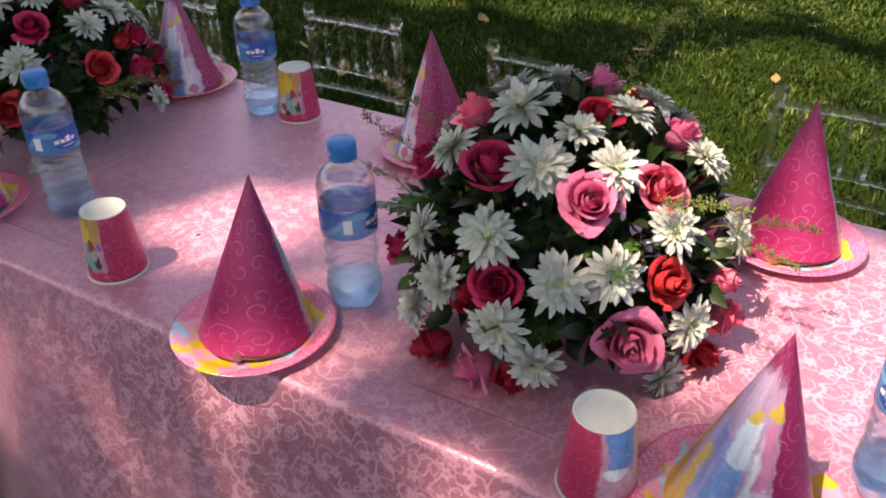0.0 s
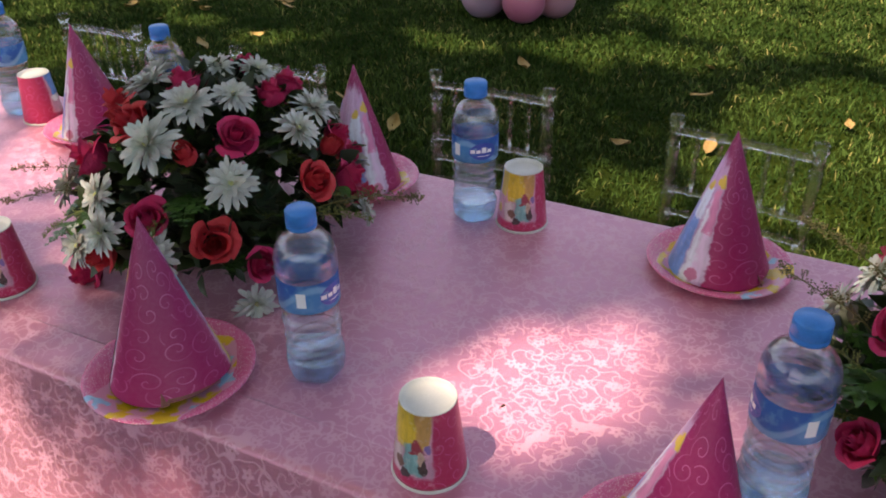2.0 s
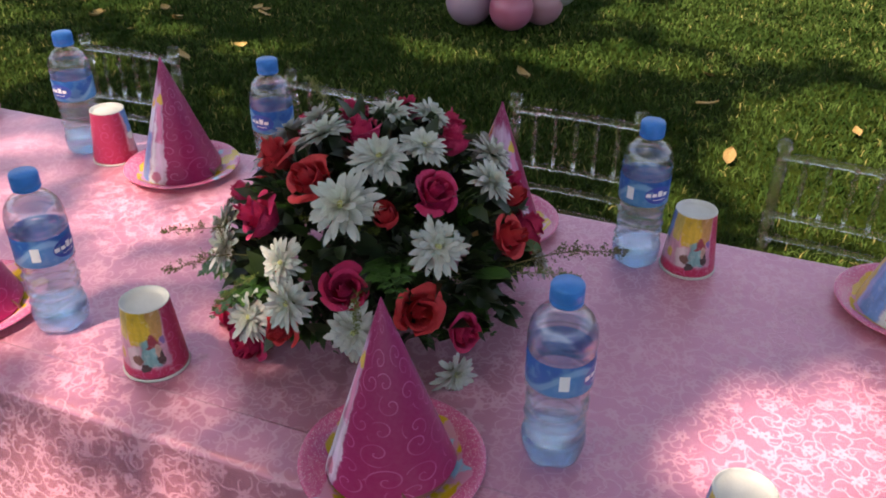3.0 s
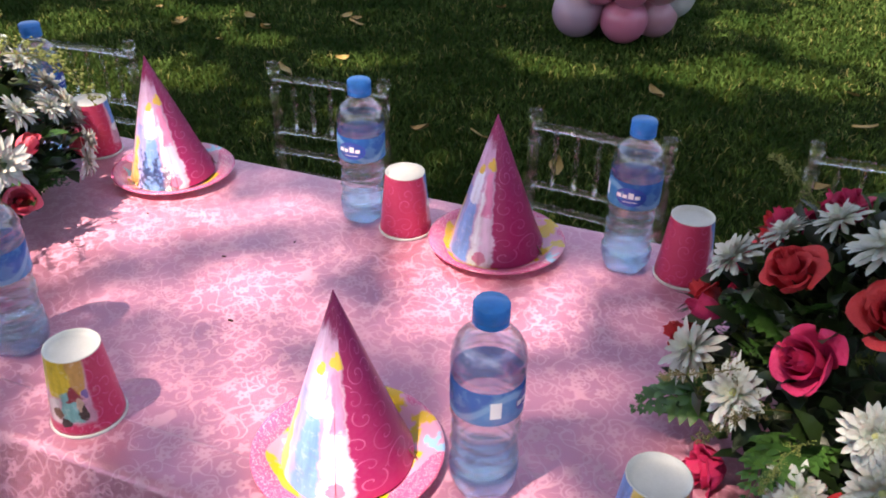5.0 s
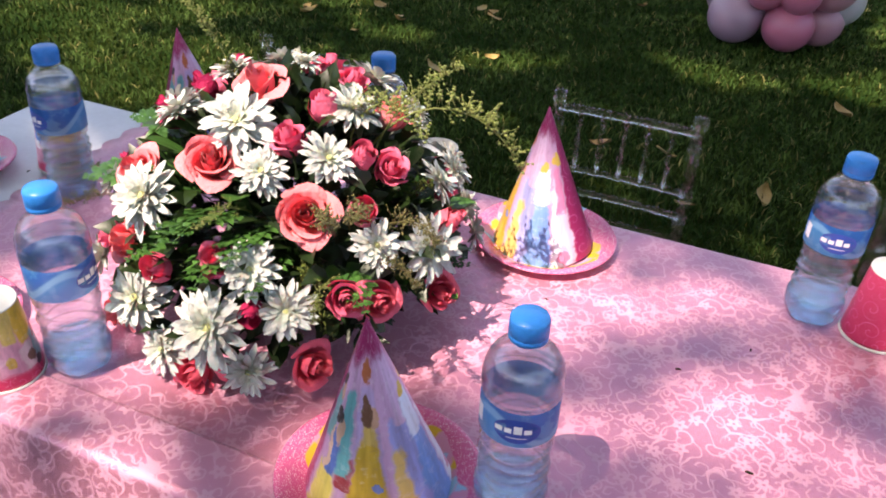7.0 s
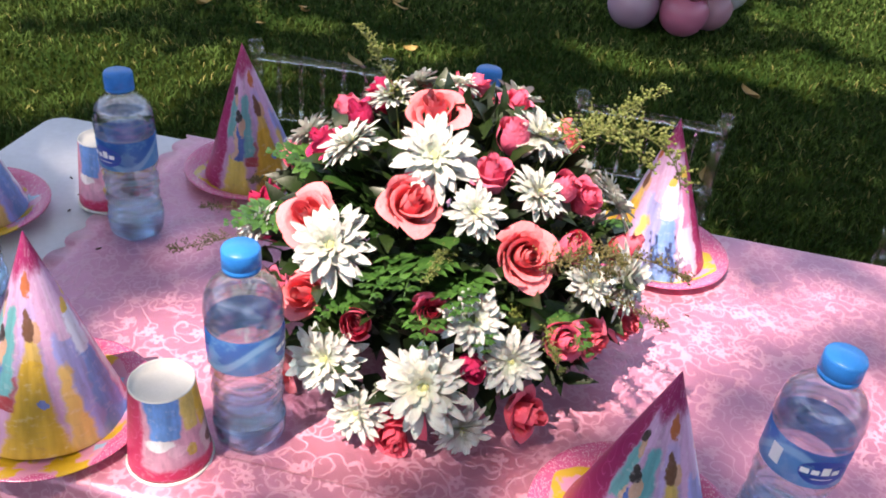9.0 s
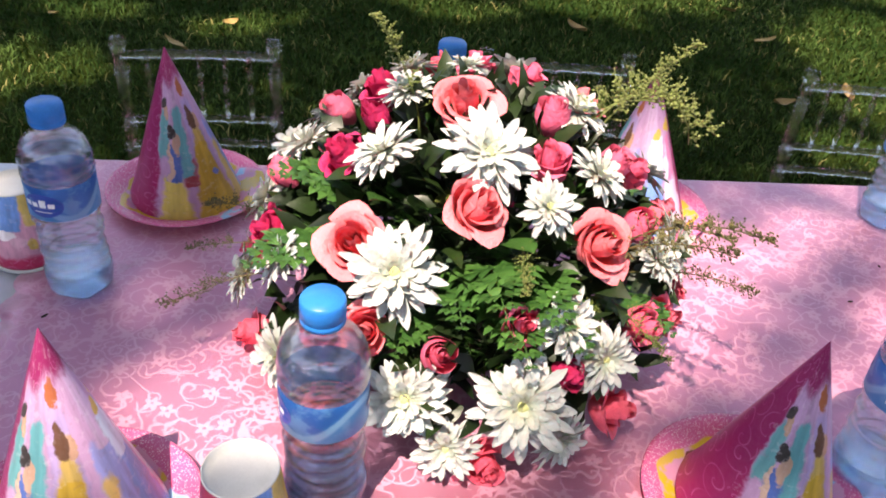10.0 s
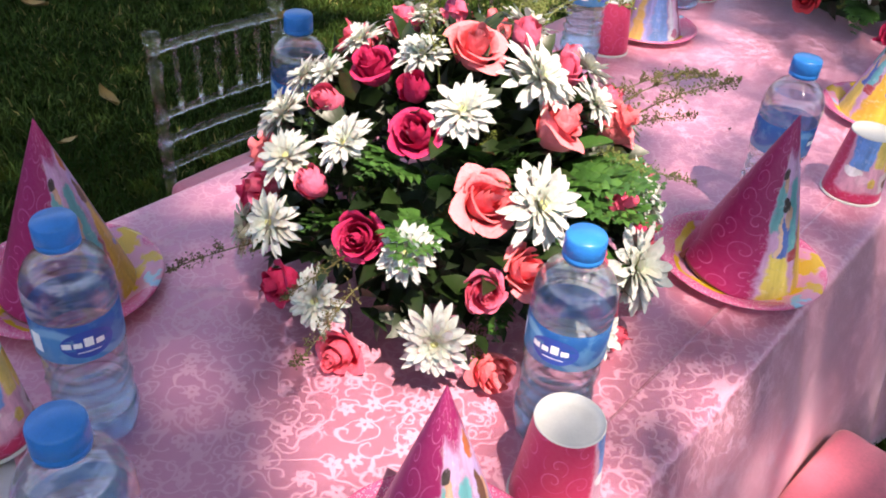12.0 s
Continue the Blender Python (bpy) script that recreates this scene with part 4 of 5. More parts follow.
# ---- bottles ----
def water_bottle(m):
    b = thing("water_bottle", "full clear plastic water bottle with a blue label and cap", "bottle", m, "water bottles on the table")
    R, Z = 1.05, 1.035
    prof = [(0, 0.004), (0.012, 0.003), (0.020, 0.0), (0.027, 0.001), (0.0305, 0.006), (0.0318, 0.014)]
    prof += [(0.0324, 0.022), (0.0322, 0.028), (0.0312, 0.031)]
    prof += [(0.0284 + 0.0025 * math.cos((z - 0.0405) * 2 * math.pi / 0.0122), z) for z in (0.034 + 0.0024 * k for k in range(25))]
    for z, r in ((0.0945, 0.0312), (0.096, 0.0322), (0.0975, 0.0322), (0.0985, 0.0316), (0.1345, 0.0316), (0.1360, 0.0324), (0.1385, 0.0325), (0.1400, 0.0314), (0.1425, 0.0324), (0.1470, 0.0324), (0.1490, 0.0314), (0.1515, 0.0322), (0.156, 0.0318), (0.161, 0.0306), (0.166, 0.0286), (0.171, 0.0256), (0.1755, 0.0216), (0.180, 0.0164), (0.183, 0.0136), (0.186, 0.0130)):
        prof.append((r, z))
    prof.append((0, 0.186))
    prof = [(r * R, z * Z) for r, z in prof]

    def ribs(a, z):
        z = z / Z
        k = -0.13 * max(0.0, 1 - z / 0.018) * (0.5 + 0.5 * math.cos(5 * a))
        if 0.030 < z < 0.0945:
            k += 0.030 * math.sin(3 * a + z * 190)
        if 0.137 < z < 0.176:
            k += 0.030 * abs(math.sin(4 * a + z * 200)) - 0.012
        return k

    part("body", lathe(prof, 48, ribs), PET, b, "thin clear plastic with wavy ribs")
    inner = [(0, 0.0326), (0.0290, 0.0326)] + [(r - 0.0009, z + 0.0012) for r, z in prof[1:-1] if 0.0312 < z < 0.172] + [(0.0262, 0.1745), (0, 0.1745)]
    part("water", lathe(inner, 48, ribs), WATER, b, "clear still water")
    foot = [(0, 0.006)] + [(r - 0.0009, z + 0.0012) for r, z in prof[1:-1] if z < 0.030] + [(0.0290, 0.0323), (0, 0.0323)]
    part("base", lathe(foot, 48, ribs), BASE_BLUE, b, "blue-tinted moulded base")
    low, high, mid = 0.1022, 0.1388, 0.1200
    tag = part("label", lathe([(0.0335, low), (0.0338, low + 0.0005), (0.0338, high - 0.0005), (0.0335, high)], 40), LABEL, b, "glossy pale blue film label")

    def curved(a0, a1, z0, z1, reach):
        bm, n = bmesh.new(), 4
        rows = [[bm.verts.new((reach * math.cos(a0 + (a1 - a0) * k / n), reach * math.sin(a0 + (a1 - a0) * k / n), z)) for k in range(n + 1)] for z in (z0, z1)]
        for k in range(n):
            bm.faces.new((rows[0][k], rows[0][k + 1], rows[1][k + 1], rows[1][k]))
        return bm

    oval = bmesh.new()
    ring = [(0.60 * math.cos(t), 0.0128 * math.sin(t)) for t in (2 * math.pi * k / 28 for k in range(28))]
    centre = oval.verts.new((0.0341, 0, mid))
    edge = [oval.verts.new((0.0341 * math.cos(a), 0.0341 * math.sin(a), mid + z)) for a, z in ring]
    for i in range(28):
        oval.faces.new((centre, edge[i], edge[(i + 1) % 28]))
    bmesh.ops.subdivide_edges(oval, edges=oval.edges[:], cuts=2)
    for v in oval.verts:
        a = math.atan2(v.co.y, v.co.x)
        v.co.x, v.co.y = 0.0341 * math.cos(a), 0.0341 * math.sin(a)
    emblem = part("emblem", oval, LABEL_NAVY, tag, "navy oval")
    part("emblem", emblem.data, LABEL_NAVY, tag, "navy oval", m=pose(0, 0, 0, 0, 0, 180))
    for a0, a1, z0, z1 in ((-0.56, -0.36, 0.0, 0.0052), (-0.31, -0.13, 0.0, 0.0050), (-0.08, 0.12, 0.0, 0.0084), (0.17, 0.36, 0.0, 0.0050), (-0.26, 0.26, -0.0052, -0.0043)):
        bar = part("mark", curved(a0, a1, mid + z0 - 0.002, mid + z1 - 0.002, 0.0344), LABEL_WHITE, tag, "white bar")
        part("mark", bar.data, LABEL_WHITE, tag, "white bar", m=pose(0, 0, 0, 0, 0, 180))
    part("code_patch", curved(-1.35, -1.05, mid - 0.009, mid + 0.009, 0.0341), LABEL_WHITE, tag, "small white patch")
    cap = [(0.0, 0.1862), (0.0150, 0.1862), (0.0153, 0.188), (0.0153, 0.1905), (0.0149, 0.191), (0.0154, 0.1915), (0.0152, 0.204), (0.0140, 0.2062), (0.0, 0.2065)]
    cap = [(r * 1.07, z * Z) for r, z in cap]
    part("cap", lathe(cap, 60, lambda a, z: 0.012 * math.sin(30 * a) if 0.198 < z < 0.2115 else 0.0), CAP_BLUE, b, "ribbed blue screw cap")
    return b


BOTTLES = [
    (1.711, -0.143, 60), (1.108, -0.140, 15), (0.613, -0.166, 0), (-0.025, -0.178, 10), (-0.596, -0.182, -75), (-1.075, -0.204, -165),
    (0.622, 0.248, -45), (0.026, 0.265, -90), (-0.361, 0.250, -88), (-0.954, 0.267, -160), (-1.347, 0.073, -105), (-1.440, -0.103, -60),
]
first = water_bottle(pose(BOTTLES[0][0], BOTTLES[0][1], TOP + 0.001, 0, 0, BOTTLES[0][2]))
for x, y, turn in BOTTLES[1:]:
    copy_thing(first, pose(x, y, TOP + 0.001, 0, 0, turn))


# ---- cups ----
def paper_cup(m):
    c = thing("paper_cup", "pink printed paper cup turned upside down on the cloth", "cup", m, "paper cups on the table")
    part("wall", lathe([(0.0350, 0.006), (0.0374, 0.003), (0.0372, 0.008), (0.0280, 0.0905), (0.0276, 0.092), (0.0270, 0.092), (0.0262, 0.086)], 40), CUP, c, "pink print with scrolls and blocks of colour")
    rim = lathe([(0.0368, 0.0), (0.0385, 0.0006), (0.0392, 0.0022), (0.0385, 0.0038), (0.0368, 0.0044), (0.0352, 0.0036), (0.0347, 0.002), (0.0352, 0.0006), (0.0368, 0.0)], 40)
    part("rolled_rim", rim, PAPER_WHITE, c, "white rolled rim")
    part("base_disc", lathe([(0, 0.0865), (0.020, 0.0865), (0.0258, 0.0872), (0.0265, 0.0915), (0.0272, 0.0926), (0.0279, 0.0926), (0.0282, 0.0912)], 40), PAPER_WHITE, c, "white recessed base")
    return c


CUPS = [(1.480, -0.270, 105), (0.799, -0.243, -57), (0.136, -0.200, -20), (-0.441, -0.247, -32), (-1.132, -0.251, 76), (0.695, 0.258, -35), (0.104, 0.268, -215), (-0.289, 0.240, -190), (-0.875, 0.278, -185), (-1.418, 0.127, 43)]
first = paper_cup(pose(CUPS[0][0], CUPS[0][1], TOP + 0.001, 0, 0, CUPS[0][2]))
for x, y, turn in CUPS[1:]:
    copy_thing(first, pose(x, y, TOP + 0.001, 0, 0, turn))


# ---- plates and hats ----
def paper_plate(m):
    prof = [(0, 0.0022), (0.067, 0.0022), (0.072, 0.0040), (0.080, 0.0095), (0.092, 0.0135), (0.0960, 0.0132), (0.0966, 0.0122), (0.0930, 0.0118), (0.0805, 0.0080), (0.0720, 0.0018), (0.067, 0.0), (0, 0.0)]
    bm = lathe(prof, 72, lambda a, z: 0.010 * math.sin(36 * a) * (1 if z > 0.009 else 0))
    ob = new("paper_plate", finish(bm, "paper_plate", PLATE))
    ob.matrix_basis = m
    return tagged(ob, "glossy pink paper plate with a yellow and blue centre", "plate", "paper plates on the table")


def party_hat(m):
    """A cone of printed card with an overlapping seam that stands a little open at the foot."""
    h = thing("party_hat", "cone-shaped pink paper party hat standing on a plate", "hat", m, "party hats on the plates")
    bm = bmesh.new()
    n, rows, tall, r = 64, 14, 0.197, 0.0665
    grid = []
    for k in range(rows + 1):
        s = k / rows
        line = []
        for i in range(n + 1):
            a = 2 * math.pi * (i / n) * 1.03
            lift = 0.0006 * (i / n) + (0.0012 * max(0.0, 1 - s * 1.6) * max(0.0, (i - n + 7) / 7))
            dent = 1.0 + 0.012 * math.sin(2 * a + 0.5) * (1 - s)
            rad = max(0.0004, (r * (1 - s) ** 0.985) * dent + lift * (1 - s))
            line.append(bm.verts.new((rad * math.cos(a), rad * math.sin(a), tall * s + 0.0012 * math.sin(3 * a) * (1 - s) + max(0.0, 1 - s * 6) * 0.009 * max(0.0, 1 - abs(a - 1.78) / 1.5) * (1.0 if a > 1.78 else 0.0))))
        grid.append(line)
    for a, b in zip(grid, grid[1:]):
        for i in range(n):
            bm.faces.new((a[i], a[i + 1], b[i + 1], b[i]))
    cone = part("cone", bm, HAT, h, "magenta print with scrolls and blocks of colour")
    lining = lathe([(0.0650, 0.0015), (0.0642, 0.0045), (0.0008, 0.191), (0, 0.192)], 48)
    part("lining", lining, HAT_INSIDE, h, "dark card inside")
    flap = bmesh.new()
    pts = [(0.0665, 0.004, 0.0), (0.0700, -0.004, 0.001), (0.0595, -0.003, 0.044), (0.0540, 0.004, 0.046)]
    pts = [(x, y, z * 0.34) for x, y, z in pts]
    lo = [flap.verts.new(p) for p in pts]
    hi = [flap.verts.new((x + 0.0006, y + 0.0010, z)) for x, y, z in pts]
    flap.faces.new(lo[::-1]), flap.faces.new(hi)
    for i in range(4):
        flap.faces.new((lo[i], lo[(i + 1) % 4], hi[(i + 1) % 4], hi[i]))
    part("seam_flap", flap, HAT_INSIDE, h, "loose brown card flap", m=pose(0, 0, 0, 0, 0, 100), smooth=False)
    return h


# plate x, y, then where the tip of the hat is, and its turn
SETTINGS = [
    (1.600, -0.238, 1.609, -0.230, -87), (1.045, -0.253, 1.053, -0.236, -168), (0.466, -0.247, 0.455, -0.236, -153), (-0.160, -0.198, -0.165, -0.198, -84), (-0.712, -0.214, -0.716, -0.225, 28), (-1.262, -0.236, -1.259, -0.228, 30),
    (1.540, 0.242, 1.537, 0.247, -193), (0.984, 0.257, 0.980, 0.256, -124), (0.405, 0.270, 0.408, 0.268, -43), (-0.152, 0.246, -0.156, 0.240, -104), (-0.704, 0.255, -0.713, 0.244, -58), (-1.273, 0.264, -1.275, 0.248, 60), (-1.560, 0.040, -1.560, 0.040, 40),
]
first_plate = first_hat = None
for x, y, tx, ty, turn in SETTINGS:
    at = pose(x, y, TOP + 0.0015, 0, 0, turn * 2)
    upright = Vector((0, 0, 1)).rotation_difference(Vector((tx - x, ty - y, 0.197))).to_matrix().to_4x4()
    lean = Matrix.Translation((x + (tx - x) * 0.15, y + (ty - y) * 0.15, TOP + 0.0048)) @ upright @ pose(0, 0, 0, 0, 0, turn)
    if first_plate is None:
        first_plate, first_hat = paper_plate(at), party_hat(lean)
    else:
        copy_thing(first_plate, at), copy_thing(first_hat, lean)


# ---- flowers ----
def patch(bm, points):
    """A sheet through rows of points."""
    rows = [[bm.verts.new(p) for p in row] for row in points]
    for a, b in zip(rows, rows[1:]):
        for i in range(len(a) - 1):
            bm.faces.new((a[i], a[i + 1], b[i + 1], b[i]))


def rose_mesh(seed, colour, open_):
    """Unit-radius rose: a tight spiral of petals in a goblet, the outer lips curled back to a point."""
    rng = random.Random(seed)
    bm = bmesh.new()
    # radius, petals, height, closing of the mouth, curl of the lip
    shells = [(0.07, 2, 1.60, 0.92, 0.0), (0.15, 2, 1.63, 0.86, 0.0), (0.24, 2, 1.61, 0.85, 0.02), (0.36, 3, 1.54, 0.87, 0.06), (0.53, 3, 1.40, 0.93, 0.18), (0.76, 5, 1.16, 1.0, 0.34)]
    if open_ < 0.7:
        shells = [(r * 1.3, n, tall * 1.1, shut * 0.84, lip * 0.5) for r, n, tall, shut, lip in shells[:5]]
    elif open_ < 0.95:
        shells = [(r * 1.02, n, tall, shut * 0.93, lip * 0.85) for r, n, tall, shut, lip in shells]
    hand = rng.choice((-1, 1))
    for k, (r, n, tall, shut, lip) in enumerate(shells):
        for i in range(n):
            a0 = 2 * math.pi * i / n + k * 1.05 + rng.uniform(-0.45, 0.45)
            half = math.pi / n * rng.uniform(1.1, 1.5)
            high = tall * rng.uniform(0.84, 1.08)
            curl = lip * rng.uniform(0.5, 1.5)
            grow = rng.uniform(0.94, 1.08)
            ripple, wild = rng.uniform(0, 6), rng.uniform(0.03, 0.10)
            lean = rng.uniform(-0.05, 0.05) * (k / 6)
            sheet = []
            for j in range(9):
                v = j / 8
                line = []
                for q in range(9):
                    u = q / 4 - 1
                    belly = math.sin(min(1.0, 0.12 + v * 1.25) * math.pi / 2) ** 0.8
                    rad = r * grow * (belly + (shut - 1.0) * max(0.0, (v - 0.5) / 0.5) ** 1.5) * (1 + 0.15 * u * hand * (0.4 + 0.6 * v))
                    z = -0.72 + high * v * (1 - 0.16 * abs(u) ** 2.4)
                    out = curl * max(0.0, (v - 0.68) / 0.32) ** 2.0 * (1.15 - 0.5 * abs(u))
                    rad += out + wild * math.sin(3.5 * u + ripple) * v * v * (0.3 + 0.7 * k / 6)
                    z -= out * 0.75
                    a = a0 + u * half
                    line.append((rad * math.cos(a) + lean * v, rad * math.sin(a) - lean * v, z))
                sheet.append(line)
            patch(bm, sheet)
    return finish(bm, "rose", ROSE[colour])


def mum_mesh(seed):
    """Unit-radius chrysanthemum: rounds of narrow spoon-shaped petals."""
    rng = random.Random(seed)
    bm = bmesh.new()
    for count, reach, tilt, foot in ((20, 1.0, 0, 0.10), (19, 0.94, 14, 0.09), (16, 0.78, 30, 0.08), (12, 0.56, 47, 0.06), (9, 0.36, 63, 0.05), (6, 0.22, 76, 0.04)):
        for i in range(count):
            a = radians(360 * i / count + rng.uniform(-8, 8))
            length = reach * rng.uniform(0.76, 1.12)
            lift = radians(tilt + rng.uniform(-14, 14))
            droop = rng.uniform(-0.08, 0.30)
            wide = rng.uniform(0.086, 0.124) * (0.66 + 0.34 * reach)
            twist = rng.uniform(-0.4, 0.4)
            sway = rng.uniform(-0.08, 0.08)
            sheet = []
            for v in (0.0, 0.22, 0.45, 0.66, 0.82, 0.93, 1.0):
                w = wide * (0.5 + 0.85 * min(v, 0.68)) * (1 if v < 0.68 else max(0.06, 1 - ((v - 0.68) / 0.32) ** 1.9) ** 0.8)
                out = foot + (length - foot) * v
                rise = out * math.sin(lift) - droop * v * v * 0.6
                flat = out * math.cos(lift)
                line = []
                for k in (-1, -0.45, 0.45, 1):
                    side = k * w + sway * v * v
                    dish = 0.55 * w * k * k * (1 - 0.35 * v)
                    line.append((flat * math.cos(a) - side * math.sin(a), flat * math.sin(a) + side * math.cos(a), rise + dish + k * w * twist * v))
                sheet.append(line)
            patch(bm, sheet)
    return finish(bm, "chrysanthemum", MUM)


def heart_mesh():
    bm = bmesh.new()
    bmesh.ops.create_icosphere(bm, subdivisions=2, radius=0.12)
    for v in bm.verts:
        v.co.z = v.co.z * 0.6 + 0.12
        v.co *= 1 + 0.12 * noise.noise(v.co * 40)
    return finish(bm, "flower_heart", MUM_HEART)


def leaflet(bm, foot, way, up, length, wide):
    """A small pointed leaf, folded along its rib."""
    foot, way, up = Vector(foot), Vector(way).normalized(), Vector(up)
    side = way.cross(up).normalized()
    up = side.cross(way)
    v = [bm.verts.new(foot)]
    mid = [bm.verts.new(foot + way * length * s + up * length * d) for s, d in ((0.4, 0.05), (0.75, 0.02))]
    left = [bm.verts.new(foot + way * length * s + side * wide * k + up * length * 0.12 * k) for s, k in ((0.3, 0.9), (0.65, 0.65))]
    right = [bm.verts.new(foot + way * length * s - side * wide * k + up * length * 0.12 * k) for s, k in ((0.3, 0.9), (0.65, 0.65))]
    tip = bm.verts.new(foot + way * length - up * length * 0.08)
    for edge, flip in ((left, False), (right, True)):
        for f in ((v[0], mid[0], edge[0]), (mid[0], mid[1], edge[1], edge[0]), (mid[1], tip, edge[1])):
            bm.faces.new(f[::-1] if flip else f)


def frond_mesh(seed):
    """A fern frond about 1 long, growing along x and drooping."""
    rng = random.Random(seed)
    bm = bmesh.new()
    n = 8
    for i in range(n):
        s = 0.10 + 0.88 * i / (n - 1)
        at = Vector((s, 0.02 * math.sin(s * 5 + seed), 0.22 * s - 0.38 * s * s))
        reach = 0.46 * (1 - s) ** 0.75 * min(1.0, 0.55 + 2.2 * s) + 0.05
        for side in (-1, 1):
            way = Vector((0.62, side, rng.uniform(-0.22, 0.12))).normalized()
            leaflet(bm, at + way * reach * 0.55, way, (0, 0, 1), reach * 0.55, reach * 0.18)
            for q in (0.16, 0.52):
                for turn in (-0.85, 0.85):
                    w2 = Matrix.Rotation(turn * rng.uniform(0.8, 1.1), 3, "Z") @ way
                    leaflet(bm, at + way * reach * q, w2, (0, 0, 1), reach * 0.62 * (1.05 - 0.6 * q), reach * 0.24)
    line = [(s, 0.02 * math.sin(s * 5 + seed), 0.22 * s - 0.38 * s * s) for s in (0, 0.2, 0.4, 0.6, 0.8, 1.0)]
    stem = tube(line, [0.012, 0.011, 0.01, 0.008, 0.006, 0.003], 5)
    me = bpy.data.meshes.new("tmp")
    stem.to_mesh(me)
    bm.from_mesh(me)
    stem.free()
    bpy.data.meshes.remove(me)
    return finish(bm, "fern_frond", FERN)


def round_leaf_mesh():
    bm = bmesh.new()
    patch(bm, [[(s, k * 0.34 * math.sin(math.pi * min(0.999, s * 0.92 + 0.06)) ** 0.7, 0.06 * abs(k) - 0.25 * s * s) for k in (-1, -0.5, 0, 0.5, 1)] for s in (0, 0.15, 0.3, 0.5, 0.7, 0.85, 1.0)])
    return finish(bm, "leaf", FERN)


def sprig_mesh(seed, material, bend, thick=1.0):
    """A wispy flowering stem, 1 long, with tiny buds on hair-thin side stalks."""
    rng = random.Random(seed)
    bm = bmesh.new()
    def add(other):
        me = bpy.data.meshes.new("tmp")
        other.to_mesh(me)
        bm.from_mesh(me)
        other.free()
        bpy.data.meshes.remove(me)
    def axis(s):
        return Vector((math.sin(bend * s) / bend, 0.03 * math.sin(6 * s + seed), (1 - math.cos(bend * s)) / bend * -1 + 0.02 * math.sin(4 * s)))
    add(tube([axis(k / 10) for k in range(11)], [0.007 - 0.0004 * k for k in range(11)], 5))
    for i in range(74):
        s = 0.22 + 0.78 * rng.random() ** 0.8
        foot = axis(s)
        way = Vector((rng.uniform(0.0, 1.0), rng.uniform(-1, 1), rng.uniform(-0.8, 1))).normalized()
        reach = (0.05 + 0.12 * (1.05 - s)) * rng.uniform(0.5, 1.2) * thick
        tip = foot + way * reach
        add(tube([foot, tip], 0.0018, 3))
        for q in range(3):
            at = foot + way * reach * (0.55 + 0.25 * q) + Vector([rng.uniform(-0.012, 0.012) for _ in range(3)])
            r = rng.uniform(0.006, 0.0105) * thick
            vs = [bm.verts.new(at + r * Vector(d)) for d in ((1, 0, 0), (-1, 0, 0), (0, 1, 0), (0, -1, 0), (0, 0, 1.4), (0, 0, -1.2))]
            for a, b, c in ((0, 2, 4), (2, 1, 4), (1, 3, 4), (3, 0, 4), (2, 0, 5), (1, 2, 5), (3, 1, 5), (0, 3, 5)):
                bm.faces.new((vs[a], vs[b], vs[c]))
    return finish(bm, "sprig", material)


ROSES = {k: [rose_mesh(11 * i + j, k, o) for j, o in enumerate((1.0, 0.85, 0.62))] for i, k in enumerate(ROSE)}
MUMS = [mum_mesh(100 + i) for i in range(5)]
HEART = heart_mesh()
FRONDS = [frond_mesh(i) for i in range(3)]
ROUND_LEAF = round_leaf_mesh()
SPRIG_BEND = {"gold": (0.5, 0.9), "arch": (2.3,), "olive": (0.5, 0.8)}
SPRIGS = {"moss": [sprig_mesh(8, MOSS, 0.6, 1.9), sprig_mesh(9, MOSS, 0.9, 1.9)], "gold": [sprig_mesh(1, SPRIG, 0.5), sprig_mesh(2, SPRIG, 0.9)], "arch": [sprig_mesh(5, SPRIG, 2.3, 1.1)], "olive": [sprig_mesh(3, SPRIG_DARK, 0.5, 0.9), sprig_mesh(4, SPRIG_DARK, 0.8, 0.9)]}


